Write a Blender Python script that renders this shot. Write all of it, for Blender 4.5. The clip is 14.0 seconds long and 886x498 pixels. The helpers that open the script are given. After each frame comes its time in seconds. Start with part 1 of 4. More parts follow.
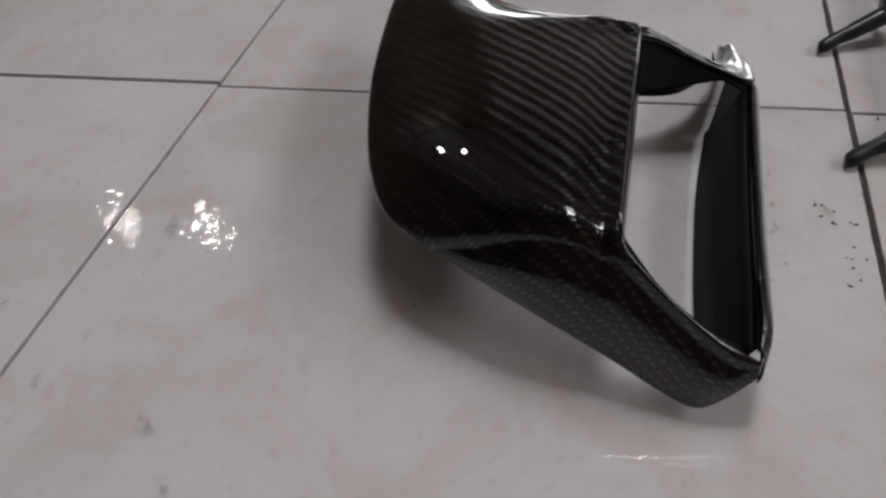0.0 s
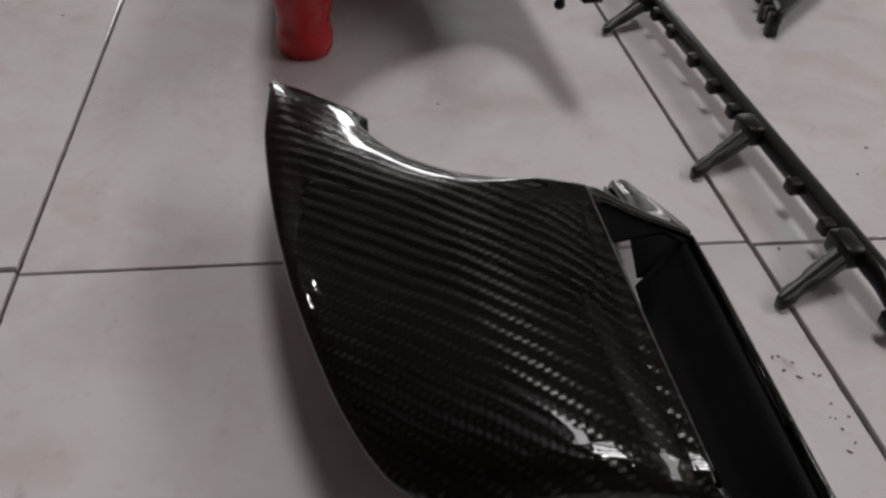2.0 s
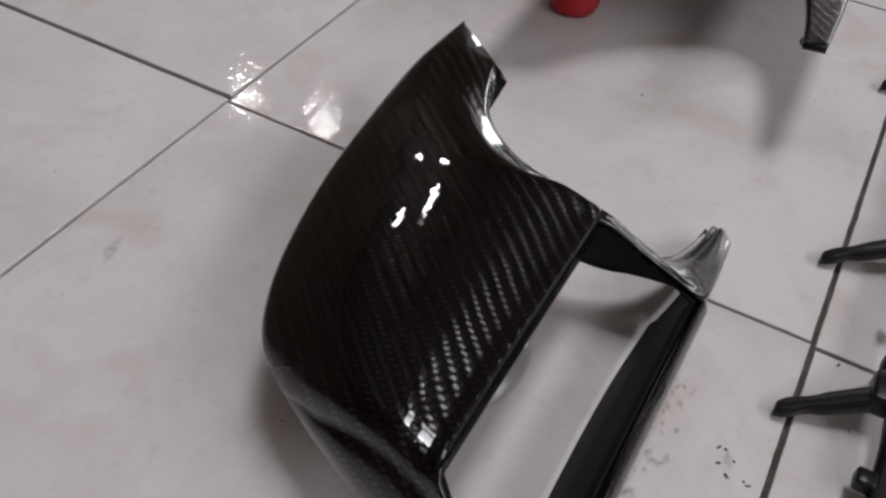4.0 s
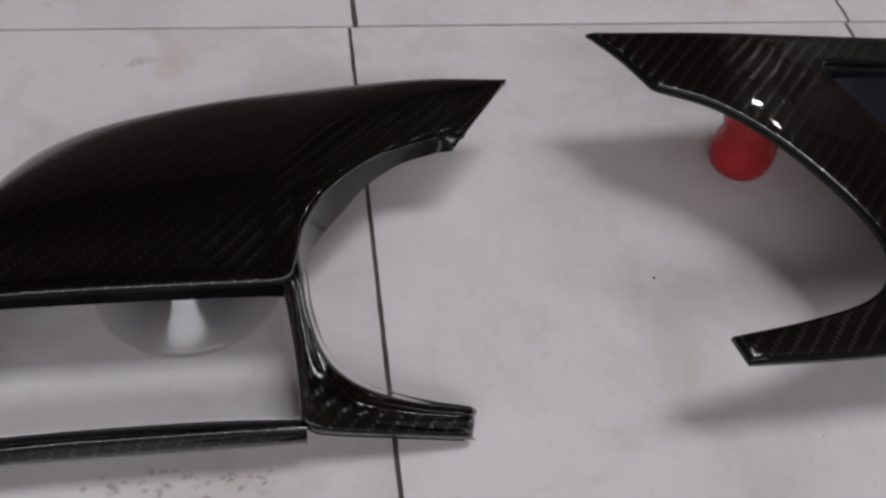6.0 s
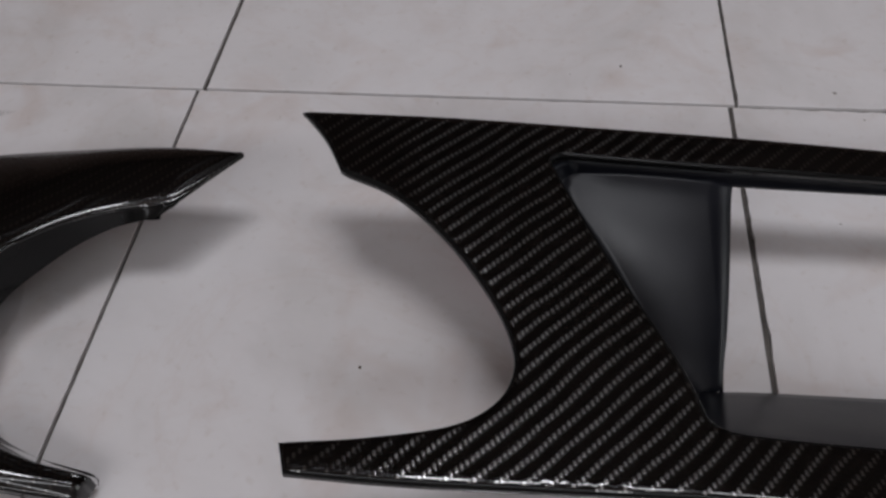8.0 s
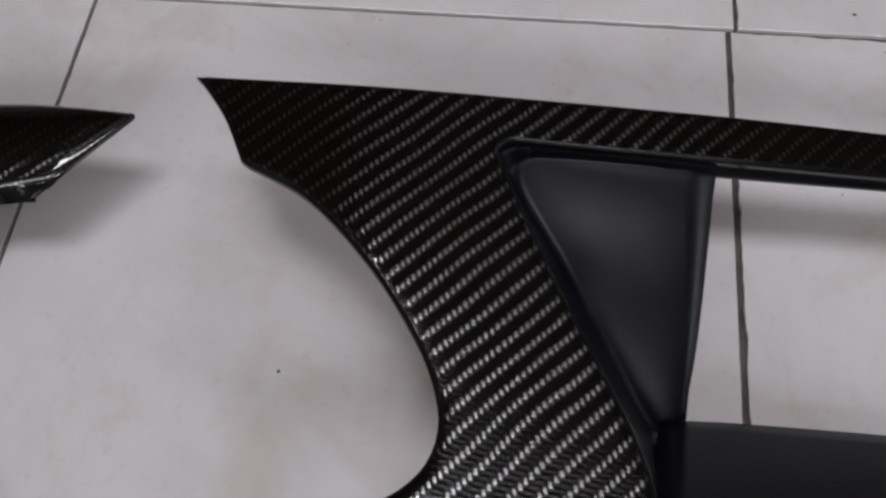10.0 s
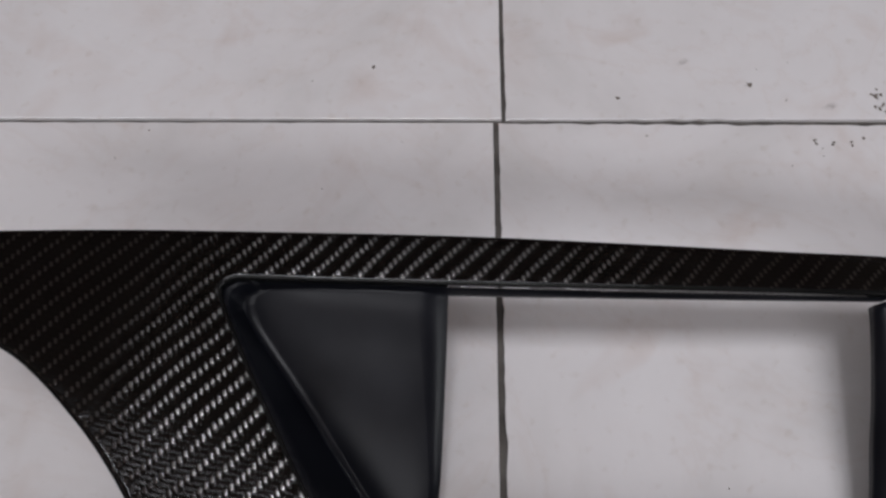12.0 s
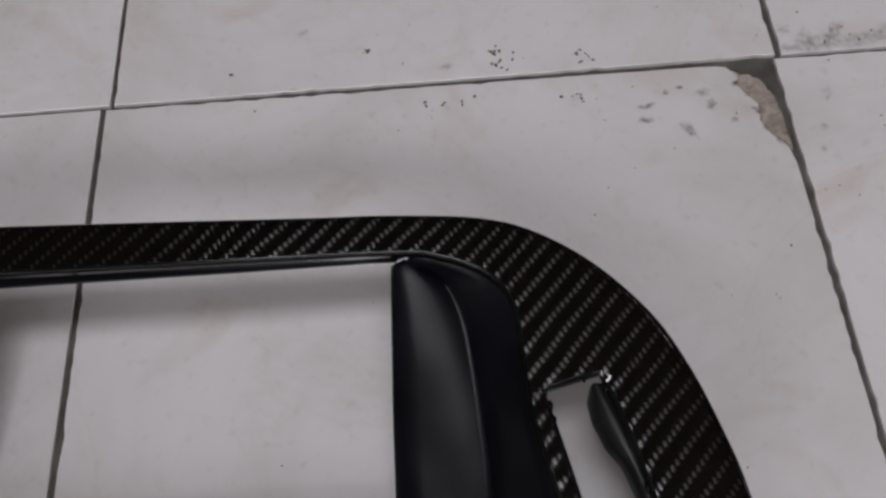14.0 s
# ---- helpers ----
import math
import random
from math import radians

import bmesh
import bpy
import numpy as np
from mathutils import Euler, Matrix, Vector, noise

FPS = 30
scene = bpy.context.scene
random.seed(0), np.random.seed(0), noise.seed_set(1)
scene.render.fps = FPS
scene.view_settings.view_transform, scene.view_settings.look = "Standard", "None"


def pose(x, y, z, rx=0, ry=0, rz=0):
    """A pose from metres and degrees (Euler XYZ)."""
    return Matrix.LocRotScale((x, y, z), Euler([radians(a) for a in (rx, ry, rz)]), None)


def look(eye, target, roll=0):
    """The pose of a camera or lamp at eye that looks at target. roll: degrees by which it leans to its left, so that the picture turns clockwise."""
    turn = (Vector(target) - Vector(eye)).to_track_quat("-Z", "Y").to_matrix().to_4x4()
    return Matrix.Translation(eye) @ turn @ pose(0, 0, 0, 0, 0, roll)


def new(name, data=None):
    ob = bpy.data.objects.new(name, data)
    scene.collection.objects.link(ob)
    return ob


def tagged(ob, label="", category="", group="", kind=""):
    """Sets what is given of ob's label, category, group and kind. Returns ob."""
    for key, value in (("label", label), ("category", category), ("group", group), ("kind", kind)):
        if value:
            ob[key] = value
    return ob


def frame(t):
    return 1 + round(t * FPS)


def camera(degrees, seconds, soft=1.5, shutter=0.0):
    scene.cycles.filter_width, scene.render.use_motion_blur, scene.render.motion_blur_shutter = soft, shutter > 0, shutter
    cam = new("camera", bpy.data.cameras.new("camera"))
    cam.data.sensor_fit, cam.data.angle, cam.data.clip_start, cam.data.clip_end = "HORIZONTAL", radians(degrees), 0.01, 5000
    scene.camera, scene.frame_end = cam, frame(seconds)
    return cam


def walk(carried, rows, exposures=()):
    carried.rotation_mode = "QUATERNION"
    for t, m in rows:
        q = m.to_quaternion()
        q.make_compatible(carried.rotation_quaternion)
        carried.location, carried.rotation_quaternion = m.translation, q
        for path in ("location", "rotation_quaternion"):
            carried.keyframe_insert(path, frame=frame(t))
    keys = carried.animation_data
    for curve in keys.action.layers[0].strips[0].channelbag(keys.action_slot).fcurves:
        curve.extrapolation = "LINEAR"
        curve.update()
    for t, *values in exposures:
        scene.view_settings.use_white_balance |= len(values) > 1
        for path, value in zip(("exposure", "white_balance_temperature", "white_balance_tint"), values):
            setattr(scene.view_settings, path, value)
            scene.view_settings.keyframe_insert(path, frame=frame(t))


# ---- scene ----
cam = camera(53.8, 14.0, soft=2.6)
PATH = [
    (0, (-0.351, -0.217, 0.222), (1.085, 0.225, -1.098), -7.0),
    (0.5, (-0.344, -0.195, 0.239), (1.098, 0.213, -1.085), -7.1),
    (0.8, (-0.324, -0.184, 0.24), (1.151, 0.109, -1.079), -4.0),
    (1, (-0.318, -0.17, 0.226), (1.237, 0.021, -1.017), -1.8),
    (1.5, (-0.302, -0.146, 0.211), (1.283, -0.252, -1.005), 3.3),
    (2, (-0.276, -0.122, 0.226), (1.268, -0.373, -1.02), 3.2),
    (2.4, (-0.263, -0.143, 0.226), (1.303, -0.389, -0.994), 2.4),
    (2.5, (-0.265, -0.142, 0.23), (1.299, -0.379, -0.993), 2.2),
    (3, (-0.282, -0.158, 0.227), (1.262, -0.33, -1.033), 2.6),
    (3.2, (-0.293, -0.176, 0.234), (1.254, -0.197, -1.034), 0.6),
    (5.3, (-0.148, -0.382, 0.3), (0.233, 0.741, -1.31), 8.4),
    (5.5, (-0.115, -0.39, 0.301), (0.22, 0.745, -1.312), 8.1),
    (5.7, (-0.076, -0.393, 0.309), (0.267, 0.756, -1.291), 9.6),
    (6, (-0.031, -0.392, 0.311), (0.284, 0.797, -1.266), 8.9),
    (6.1, (-0.014, -0.395, 0.308), (0.264, 0.826, -1.252), 8.4),
    (6.5, (0.05, -0.402, 0.311), (0.194, 0.833, -1.256), 5.2),
    (7, (0.121, -0.396, 0.317), (0.083, 0.813, -1.276), 0.7),
    (7.5, (0.156, -0.373, 0.298), (-0.016, 0.824, -1.295), -1.0),
    (8, (0.197, -0.377, 0.322), (-0.007, 0.89, -1.212), -4.2),
    (8.2, (0.208, -0.37, 0.326), (0.01, 0.914, -1.194), -5.1),
    (10.3, (0.212, -0.265, 0.316), (0.060, 0.594, -1.485), -3.6),
    (10.5, (0.207, -0.255, 0.318), (0.088, 0.606, -1.483), -1.0),
    (11, (0.216, -0.231, 0.323), (0.086, 0.684, -1.452), -5.0),
    (11.5, (0.247, -0.232, 0.319), (0.178, 0.696, -1.451), -2.8),
    (12, (0.282, -0.238, 0.331), (0.251, 0.681, -1.445), -1.5),
    (12.5, (0.316, -0.242, 0.325), (0.337, 0.707, -1.435), 1.6),
    (13, (0.356, -0.237, 0.315), (0.411, 0.65, -1.477), 1.0),
    (13.5, (0.402, -0.239, 0.323), (0.434, 0.636, -1.475), -1.7),
    (14, (0.45, -0.244, 0.315), (0.436, 0.663, -1.468), -5.1),
]
walk(cam, [(t, look(eye, target, roll)) for t, eye, target, roll in PATH],
     exposures=[(0, -0.20, 6650, 10), (1, -0.30, 6750, 10), (1.5, -0.25, 6750, 10), (2.5, -0.10, 6750, 10), (3, 0.09, 6700, 10), (5.5, 0.05, 6400, 10),
                (7.0, 0.0, 6380, 10), (7.5, 0.02, 6380, 10), (8.0, -0.17, 6420, 10), (10.5, 0.07, 6400, 10), (11.5, 0.07, 6400, 10), (12.5, 0.20, 6420, 10), (13.5, 0.02, 6450, 10), (14, -0.13, 6450, 10)])

# ---- world and lights ----
world = bpy.data.worlds.new("room_air")
world.use_nodes = True
world.node_tree.nodes["Background"].inputs[0].default_value = (0.5, 0.48, 0.5, 1)
world.node_tree.nodes["Background"].inputs[1].default_value = 0.05
scene.world = world


def area_lamp(name, eye, target, w, h, power, color):
    data = bpy.data.lights.new(name, "AREA")
    data.shape, data.size, data.size_y, data.energy, data.color = "RECTANGLE", w, h, power, color
    ob = new(name, data)
    ob.matrix_world = look(eye, target)
    return ob


# four small ceiling panels, two small spots, two unseen windows added for fill; the LED downlights glow by themselves
CEILING_PANELS = [(0.72, -0.37, 4.7), (0.42, -0.37, 6.7), (0.12, -0.37, 9.3), (1.02, -0.37, 2.6)]
SPOTS = [(-0.80, -0.55, 0.22), (-0.90, -0.55, 0.22)]
for tx, ty, power in CEILING_PANELS:
    area_lamp("panel_light", (tx, ty, 2.495), (tx, ty, 0), 0.22, 0.48, power, (0.955, 0.955, 1.0))
for tx, ty, power in SPOTS:
    area_lamp("spot_light", (tx, ty, 2.555), (tx, ty, 0), 0.05, 0.05, power, (0.955, 0.955, 1.0))
area_lamp("added_window_light", (-0.4, -2.52, 2.12), (-0.4, 0, 2.12), 3.4, 0.76, 42, (0.965, 0.965, 1.0))
area_lamp("added_window_light", (3.516, -0.65, 0.70), (0, -0.65, 0.70), 3.0, 0.40, 40, (0.95, 0.97, 1.0))
DOWNLIGHTS = [(2.72, 2.48), (2.73, 1.98)]

# ---- materials ----


def nodes_of(name):
    m = bpy.data.materials.new(name)
    m.use_nodes = True
    nt = m.node_tree
    return m, nt, nt.nodes["Principled BSDF"]


def add(nt, kind, **values):
    n = nt.nodes.new(kind)
    for k, v in values.items():
        if k in n.inputs:
            n.inputs[k].default_value = v
    return n


def maths(nt, op, a, b=None):
    n = nt.nodes.new("ShaderNodeMath")
    n.operation = op
    for i, v in enumerate((a, b)):
        if v is None:
            continue
        if isinstance(v, (int, float)):
            n.inputs[i].default_value = v
        else:
            nt.links.new(v, n.inputs[i])
    return n.outputs[0]


def ramp(nt, fac, stops):
    n = nt.nodes.new("ShaderNodeValToRGB")
    while len(n.color_ramp.elements) < len(stops):
        n.color_ramp.elements.new(0.5)
    for e, (p, c) in zip(n.color_ramp.elements, stops):
        e.position, e.color = p, (*c, 1)
    nt.links.new(fac, n.inputs[0])
    return n.outputs[0]


def mixed(nt, fac, a, b, mode="MIX"):
    n = nt.nodes.new("ShaderNodeMix")
    n.data_type, n.blend_type = "RGBA", mode
    for socket, v in ((n.inputs[0], fac), (n.inputs[6], a), (n.inputs[7], b)):
        if isinstance(v, (int, float)):
            socket.default_value = v
        elif isinstance(v, tuple):
            socket.default_value = (*v, 1)
        else:
            nt.links.new(v, socket)
    return n.outputs[2]


def carbon(name, angle, shear, tow, wide, sheen, weft, rough):
    """Clear-coated 2x2 twill. Floats of two tows in diagonal rows; wide is the cloth's way, u or v, along which their
    sheen spreads. sheen and weft are base colours: part of the over tows' shine is put into their colour.
    """
    m, nt, b = nodes_of(name)
    tc = nt.nodes.new("ShaderNodeTexCoord")
    drift = add(nt, "ShaderNodeTexNoise", Scale=24.0, Detail=1.5)
    nt.links.new(tc.outputs["Object"], drift.inputs["Vector"])
    off = nt.nodes.new("ShaderNodeVectorMath")
    off.operation = "MULTIPLY_ADD"
    nt.links.new(drift.outputs["Color"], off.inputs[0])
    off.inputs[1].default_value = (0.004, 0.004, 0)
    draped = nt.nodes.new("ShaderNodeAttribute")
    draped.attribute_name = "weave"
    nt.links.new(draped.outputs["Vector"], off.inputs[2])
    mp = nt.nodes.new("ShaderNodeMapping")
    mp.inputs["Rotation"].default_value = (0, 0, radians(angle))
    nt.links.new(off.outputs[0], mp.inputs["Vector"])
    sep = nt.nodes.new("ShaderNodeSeparateXYZ")
    nt.links.new(mp.outputs[0], sep.inputs[0])
    u = maths(nt, "DIVIDE", sep.outputs[0], tow)
    v = maths(nt, "DIVIDE", maths(nt, "ADD", sep.outputs[1], maths(nt, "MULTIPLY", sep.outputs[0], shear)), tow)
    i, j = maths(nt, "FLOOR", u), maths(nt, "FLOOR", v)
    fu, fv = maths(nt, "FRACT", u), maths(nt, "FRACT", v)
    s = maths(nt, "FLOORED_MODULO", maths(nt, "SUBTRACT", i, j), 4.0)
    over = maths(nt, "LESS_THAN", s, 1.5)
    along_v = maths(nt, "MULTIPLY", maths(nt, "ADD", maths(nt, "SUBTRACT", 1.0, s), fv), 0.5)
    along_u = maths(nt, "MULTIPLY", maths(nt, "ADD", maths(nt, "SUBTRACT", s, 2.0), fu), 0.5)

    def hump(x):
        c = maths(nt, "SUBTRACT", x, 0.5)
        return maths(nt, "SUBTRACT", 1.0, maths(nt, "MULTIPLY", maths(nt, "MULTIPLY", c, c), 4.0))

    def pick(a, c):
        n = nt.nodes.new("ShaderNodeMix")
        nt.links.new(over, n.inputs[0]), nt.links.new(c, n.inputs[2]), nt.links.new(a, n.inputs[3])
        return n.outputs[0]

    arch, across = pick(hump(along_v), hump(along_u)), pick(hump(fu), hump(fv))
    bump = add(nt, "ShaderNodeBump", Strength=1.0, Distance=0.00007)
    nt.links.new(maths(nt, "ADD", arch, maths(nt, "MULTIPLY", across, 0.35)), bump.inputs["Height"])
    nt.links.new(bump.outputs[0], b.inputs["Normal"])
    tangent = nt.nodes.new("ShaderNodeTangent")
    tangent.direction_type, tangent.uv_map = "UV_MAP", "cloth"
    nt.links.new(tangent.outputs[0], b.inputs["Tangent"])
    turn = maths(nt, "MULTIPLY", over, 0.25) if wide == "v" else maths(nt, "MULTIPLY", maths(nt, "SUBTRACT", 1.0, over), 0.25)
    nt.links.new(turn, b.inputs["Anisotropic Rotation"])
    # shine painted into the base colour: over tows brighter than weft, only on float crests
    float_crest = maths(nt, "MULTIPLY", maths(nt, "GREATER_THAN", across, 0.64), maths(nt, "GREATER_THAN", arch, 0.72))
    base = mixed(nt, float_crest, (0.007, 0.007, 0.0072), mixed(nt, over, (weft, weft, weft * 1.02), (sheen, sheen * 0.98, sheen * 0.96)))
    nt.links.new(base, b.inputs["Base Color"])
    b.inputs["Metallic"].default_value = 1.0
    b.inputs["Roughness"].default_value = rough
    b.inputs["Anisotropic"].default_value = 1.0
    b.inputs["Coat Weight"].default_value = 1.0
    b.inputs["Coat Roughness"].default_value = 0.025
    b.inputs["Coat IOR"].default_value = 1.5
    orange = add(nt, "ShaderNodeBump", Strength=0.04, Distance=0.001)
    peel = add(nt, "ShaderNodeTexNoise", Scale=160.0, Detail=1.0)
    nt.links.new(tc.outputs["Object"], peel.inputs["Vector"])
    nt.links.new(peel.outputs[0], orange.inputs["Height"])
    nt.links.new(orange.outputs[0], b.inputs["Coat Normal"])
    return m


def plastic(name, color, rough, grain=0.0, spec=0.5):
    m, nt, b = nodes_of(name)
    tc = nt.nodes.new("ShaderNodeTexCoord")
    n1 = add(nt, "ShaderNodeTexNoise", Scale=35.0, Detail=4.0)
    n2 = add(nt, "ShaderNodeTexNoise", Scale=1400.0, Detail=2.0)
    for n in (n1, n2):
        nt.links.new(tc.outputs["Object"], n.inputs["Vector"])
    dark = tuple(c * 0.75 for c in color)
    light = tuple(min(1, c * 1.25 + 0.003) for c in color)
    nt.links.new(ramp(nt, n1.outputs[0], [(0.3, dark), (0.7, light)]), b.inputs["Base Color"])
    nt.links.new(maths(nt, "ADD", maths(nt, "MULTIPLY", n1.outputs[0], 0.16), rough - 0.08), b.inputs["Roughness"])
    b.inputs["Specular IOR Level"].default_value = spec
    if grain:
        bump = add(nt, "ShaderNodeBump", Strength=grain, Distance=0.0002)
        nt.links.new(n2.outputs[0], bump.inputs["Height"])
        nt.links.new(bump.outputs[0], b.inputs["Normal"])
    return m


def tile_material():
    m, nt, b = nodes_of("glazed_tile")
    geo = nt.nodes.new("ShaderNodeNewGeometry")
    info = nt.nodes.new("ShaderNodeObjectInfo")
    shift = nt.nodes.new("ShaderNodeVectorMath")
    shift.operation = "MULTIPLY_ADD"
    nt.links.new(info.outputs["Random"], shift.inputs[0])
    shift.inputs[1].default_value = (7.0, 3.0, 5.0)
    nt.links.new(geo.outputs["Position"], shift.inputs[2])
    cloud = add(nt, "ShaderNodeTexNoise", Scale=9.0, Detail=5.0, Roughness=0.55, Distortion=0.6)
    vein = add(nt, "ShaderNodeTexNoise", Scale=6.0, Detail=6.0, Roughness=0.6, Distortion=1.3)
    fine = add(nt, "ShaderNodeTexNoise", Scale=160.0, Detail=3.0)
    for n in (cloud, vein):
        nt.links.new(shift.outputs[0], n.inputs["Vector"])
    nt.links.new(geo.outputs["Position"], fine.inputs["Vector"])
    base = ramp(nt, cloud.outputs[0], [(0.3, (0.60, 0.575, 0.57)), (0.5, (0.69, 0.665, 0.67)), (0.72, (0.74, 0.72, 0.73))])
    line = maths(nt, "ABSOLUTE", maths(nt, "SUBTRACT", vein.outputs[0], 0.5))
    lines = ramp(nt, line, [(0.0, (0.90, 0.84, 0.80)), (0.015, (0.97, 0.95, 0.94)), (0.05, (1, 1, 1))])
    base = mixed(nt, 0.28, base, lines, "MULTIPLY")
    stain = add(nt, "ShaderNodeTexNoise", Scale=17.0, Detail=3.0, Roughness=0.6, Distortion=0.8)
    nt.links.new(shift.outputs[0], stain.inputs["Vector"])
    base = mixed(nt, 0.8, base, ramp(nt, stain.outputs[0], [(0.53, (1, 1, 1)), (0.68, (0.93, 0.885, 0.86)), (0.80, (0.86, 0.80, 0.75))]), "MULTIPLY")
    grime = ramp(nt, fine.outputs[0], [(0.60, (1, 1, 1)), (0.75, (0.86, 0.82, 0.78))])
    base = mixed(nt, 0.5, base, grime, "MULTIPLY")
    nt.links.new(base, b.inputs["Base Color"])
    rough = maths(nt, "ADD", maths(nt, "MULTIPLY", cloud.outputs[0], 0.03), 0.004)
    nt.links.new(rough, b.inputs["Roughness"])
    wave = add(nt, "ShaderNodeTexNoise", Scale=240.0, Detail=0.5)
    nt.links.new(geo.outputs["Position"], wave.inputs["Vector"])
    bump = add(nt, "ShaderNodeBump", Strength=0.20, Distance=0.0005)
    nt.links.new(wave.outputs[0], bump.inputs["Height"])
    nt.links.new(bump.outputs[0], b.inputs["Normal"])
    b.inputs["Specular IOR Level"].default_value = 0.5
    return m


def rough_surface(name, stops, scale, rough=0.9, bump_mm=0.5):
    m, nt, b = nodes_of(name)
    geo = nt.nodes.new("ShaderNodeNewGeometry")
    a = add(nt, "ShaderNodeTexNoise", Scale=scale, Detail=6.0)
    c = add(nt, "ShaderNodeTexNoise", Scale=scale * 12, Detail=4.0)
    for n in (a, c):
        nt.links.new(geo.outputs["Position"], n.inputs["Vector"])
    nt.links.new(ramp(nt, a.outputs[0], stops), b.inputs["Base Color"])
    b.inputs["Roughness"].default_value = rough
    bump = add(nt, "ShaderNodeBump", Strength=0.5, Distance=bump_mm / 1000)
    nt.links.new(c.outputs[0], bump.inputs["Height"])
    nt.links.new(bump.outputs[0], b.inputs["Normal"])
    return m


def film_material():
    """A thin film of brown dirt that thins out towards the edge of each smudge."""
    m, nt, b = nodes_of("thin_brown_dirt_film")
    tc = nt.nodes.new("ShaderNodeTexCoord")
    grain = add(nt, "ShaderNodeTexNoise", Scale=420.0, Detail=4.0)
    nt.links.new(tc.outputs["Object"], grain.inputs["Vector"])
    b.inputs["Base Color"].default_value = (0.115, 0.070, 0.048, 1)
    b.inputs["Roughness"].default_value = 0.85
    fade = nt.nodes.new("ShaderNodeAttribute")
    fade.attribute_name = "fade"
    patchy = maths(nt, "MULTIPLY", maths(nt, "SUBTRACT", grain.outputs[0], 0.28), 2.6)
    cover = maths(nt, "MULTIPLY", fade.outputs["Fac"], patchy)
    cover.node.use_clamp = True
    nt.links.new(cover, b.inputs["Alpha"])
    return m


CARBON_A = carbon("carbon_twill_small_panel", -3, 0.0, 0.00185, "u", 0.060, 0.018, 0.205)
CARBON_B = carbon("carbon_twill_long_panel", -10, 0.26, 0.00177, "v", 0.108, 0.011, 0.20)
MATTE = plastic("matte_black_plastic", (0.0030, 0.0035, 0.0060), 0.34, 0.2, 0.20)
BLACK = plastic("black_plastic", (0.009, 0.009, 0.0085), 0.32, 0.15, 0.32)
GLOSS = plastic("black_lacquered_edge", (0.005, 0.005, 0.005), 0.16, 0.0, 0.16)
RAW = plastic("raw_black_laminate_back", (0.005, 0.005, 0.005), 0.55, 0.3, 0.12)
RED = plastic("red_plastic", (0.50, 0.012, 0.018), 0.28, 0.1)
TILE = tile_material()
GROUT = rough_surface("cement_grout", [(0.3, (0.045, 0.040, 0.036)), (0.7, (0.13, 0.118, 0.106))], 60)
BISCUIT = rough_surface("broken_clay_tile", [(0.3, (0.24, 0.195, 0.165)), (0.7, (0.42, 0.36, 0.32))], 160)
FILM = film_material()
DIRT = rough_surface("dried_dirt", [(0.3, (0.11, 0.093, 0.078)), (0.7, (0.24, 0.205, 0.175))], 300)
WALL = rough_surface("beige_wall_paint", [(0.3, (0.62, 0.58, 0.55)), (0.7, (0.70, 0.66, 0.63))], 3)
WOOD = rough_surface("brown_wood_panelling", [(0.3, (0.15, 0.105, 0.088)), (0.7, (0.20, 0.145, 0.122))], 4)
CEIL = rough_surface("dark_ceiling_board", [(0.3, (0.20, 0.160, 0.142)), (0.7, (0.25, 0.202, 0.18))], 5)
SMOKE, smoke_nodes, smoke_shader = nodes_of("smoke_grey_plastic")
smoke_shader.inputs["Base Color"].default_value = (0.10, 0.10, 0.11, 1)
smoke_shader.inputs["Roughness"].default_value = 0.05
smoke_height = smoke_nodes.nodes.new("ShaderNodeSeparateXYZ")
smoke_nodes.links.new(smoke_nodes.nodes.new("ShaderNodeNewGeometry").outputs["Position"], smoke_height.inputs[0])
smoke_body = smoke_nodes.nodes.new("ShaderNodeMapRange")
for k, v in ((1, 0.001), (2, 0.017), (3, 0.02), (4, 0.85)):
    smoke_body.inputs[k].default_value = v
smoke_nodes.links.new(smoke_height.outputs[2], smoke_body.inputs[0])
smoke_nodes.links.new(smoke_body.outputs[0], smoke_shader.inputs["Alpha"])
smoke_gloss = add(smoke_nodes, "ShaderNodeBsdfAnisotropic", Color=(1, 1, 1, 1), Roughness=0.20)
smoke_mix = add(smoke_nodes, "ShaderNodeMixShader")
smoke_mix.inputs[0].default_value = 0.045
smoke_nodes.links.new(smoke_shader.outputs[0], smoke_mix.inputs[1])
smoke_nodes.links.new(smoke_gloss.outputs[0], smoke_mix.inputs[2])
smoke_nodes.links.new(smoke_mix.outputs[0], smoke_nodes.nodes["Material Output"].inputs["Surface"])
WHITE_METAL = plastic("white_lamp_housing", (0.7, 0.7, 0.68), 0.4)

LED, _, led_shader = nodes_of("lit_led")
led_shader.inputs["Emission Color"].default_value = (1.0, 0.97, 0.95, 1)
led_shader.inputs["Emission Strength"].default_value = 105.0

# ---- building helpers ----


def thing(name, at, label, category, group=""):
    ob = new(name)
    ob.location = at
    ob.empty_display_size = 0.02
    return tagged(ob, label, category, group)


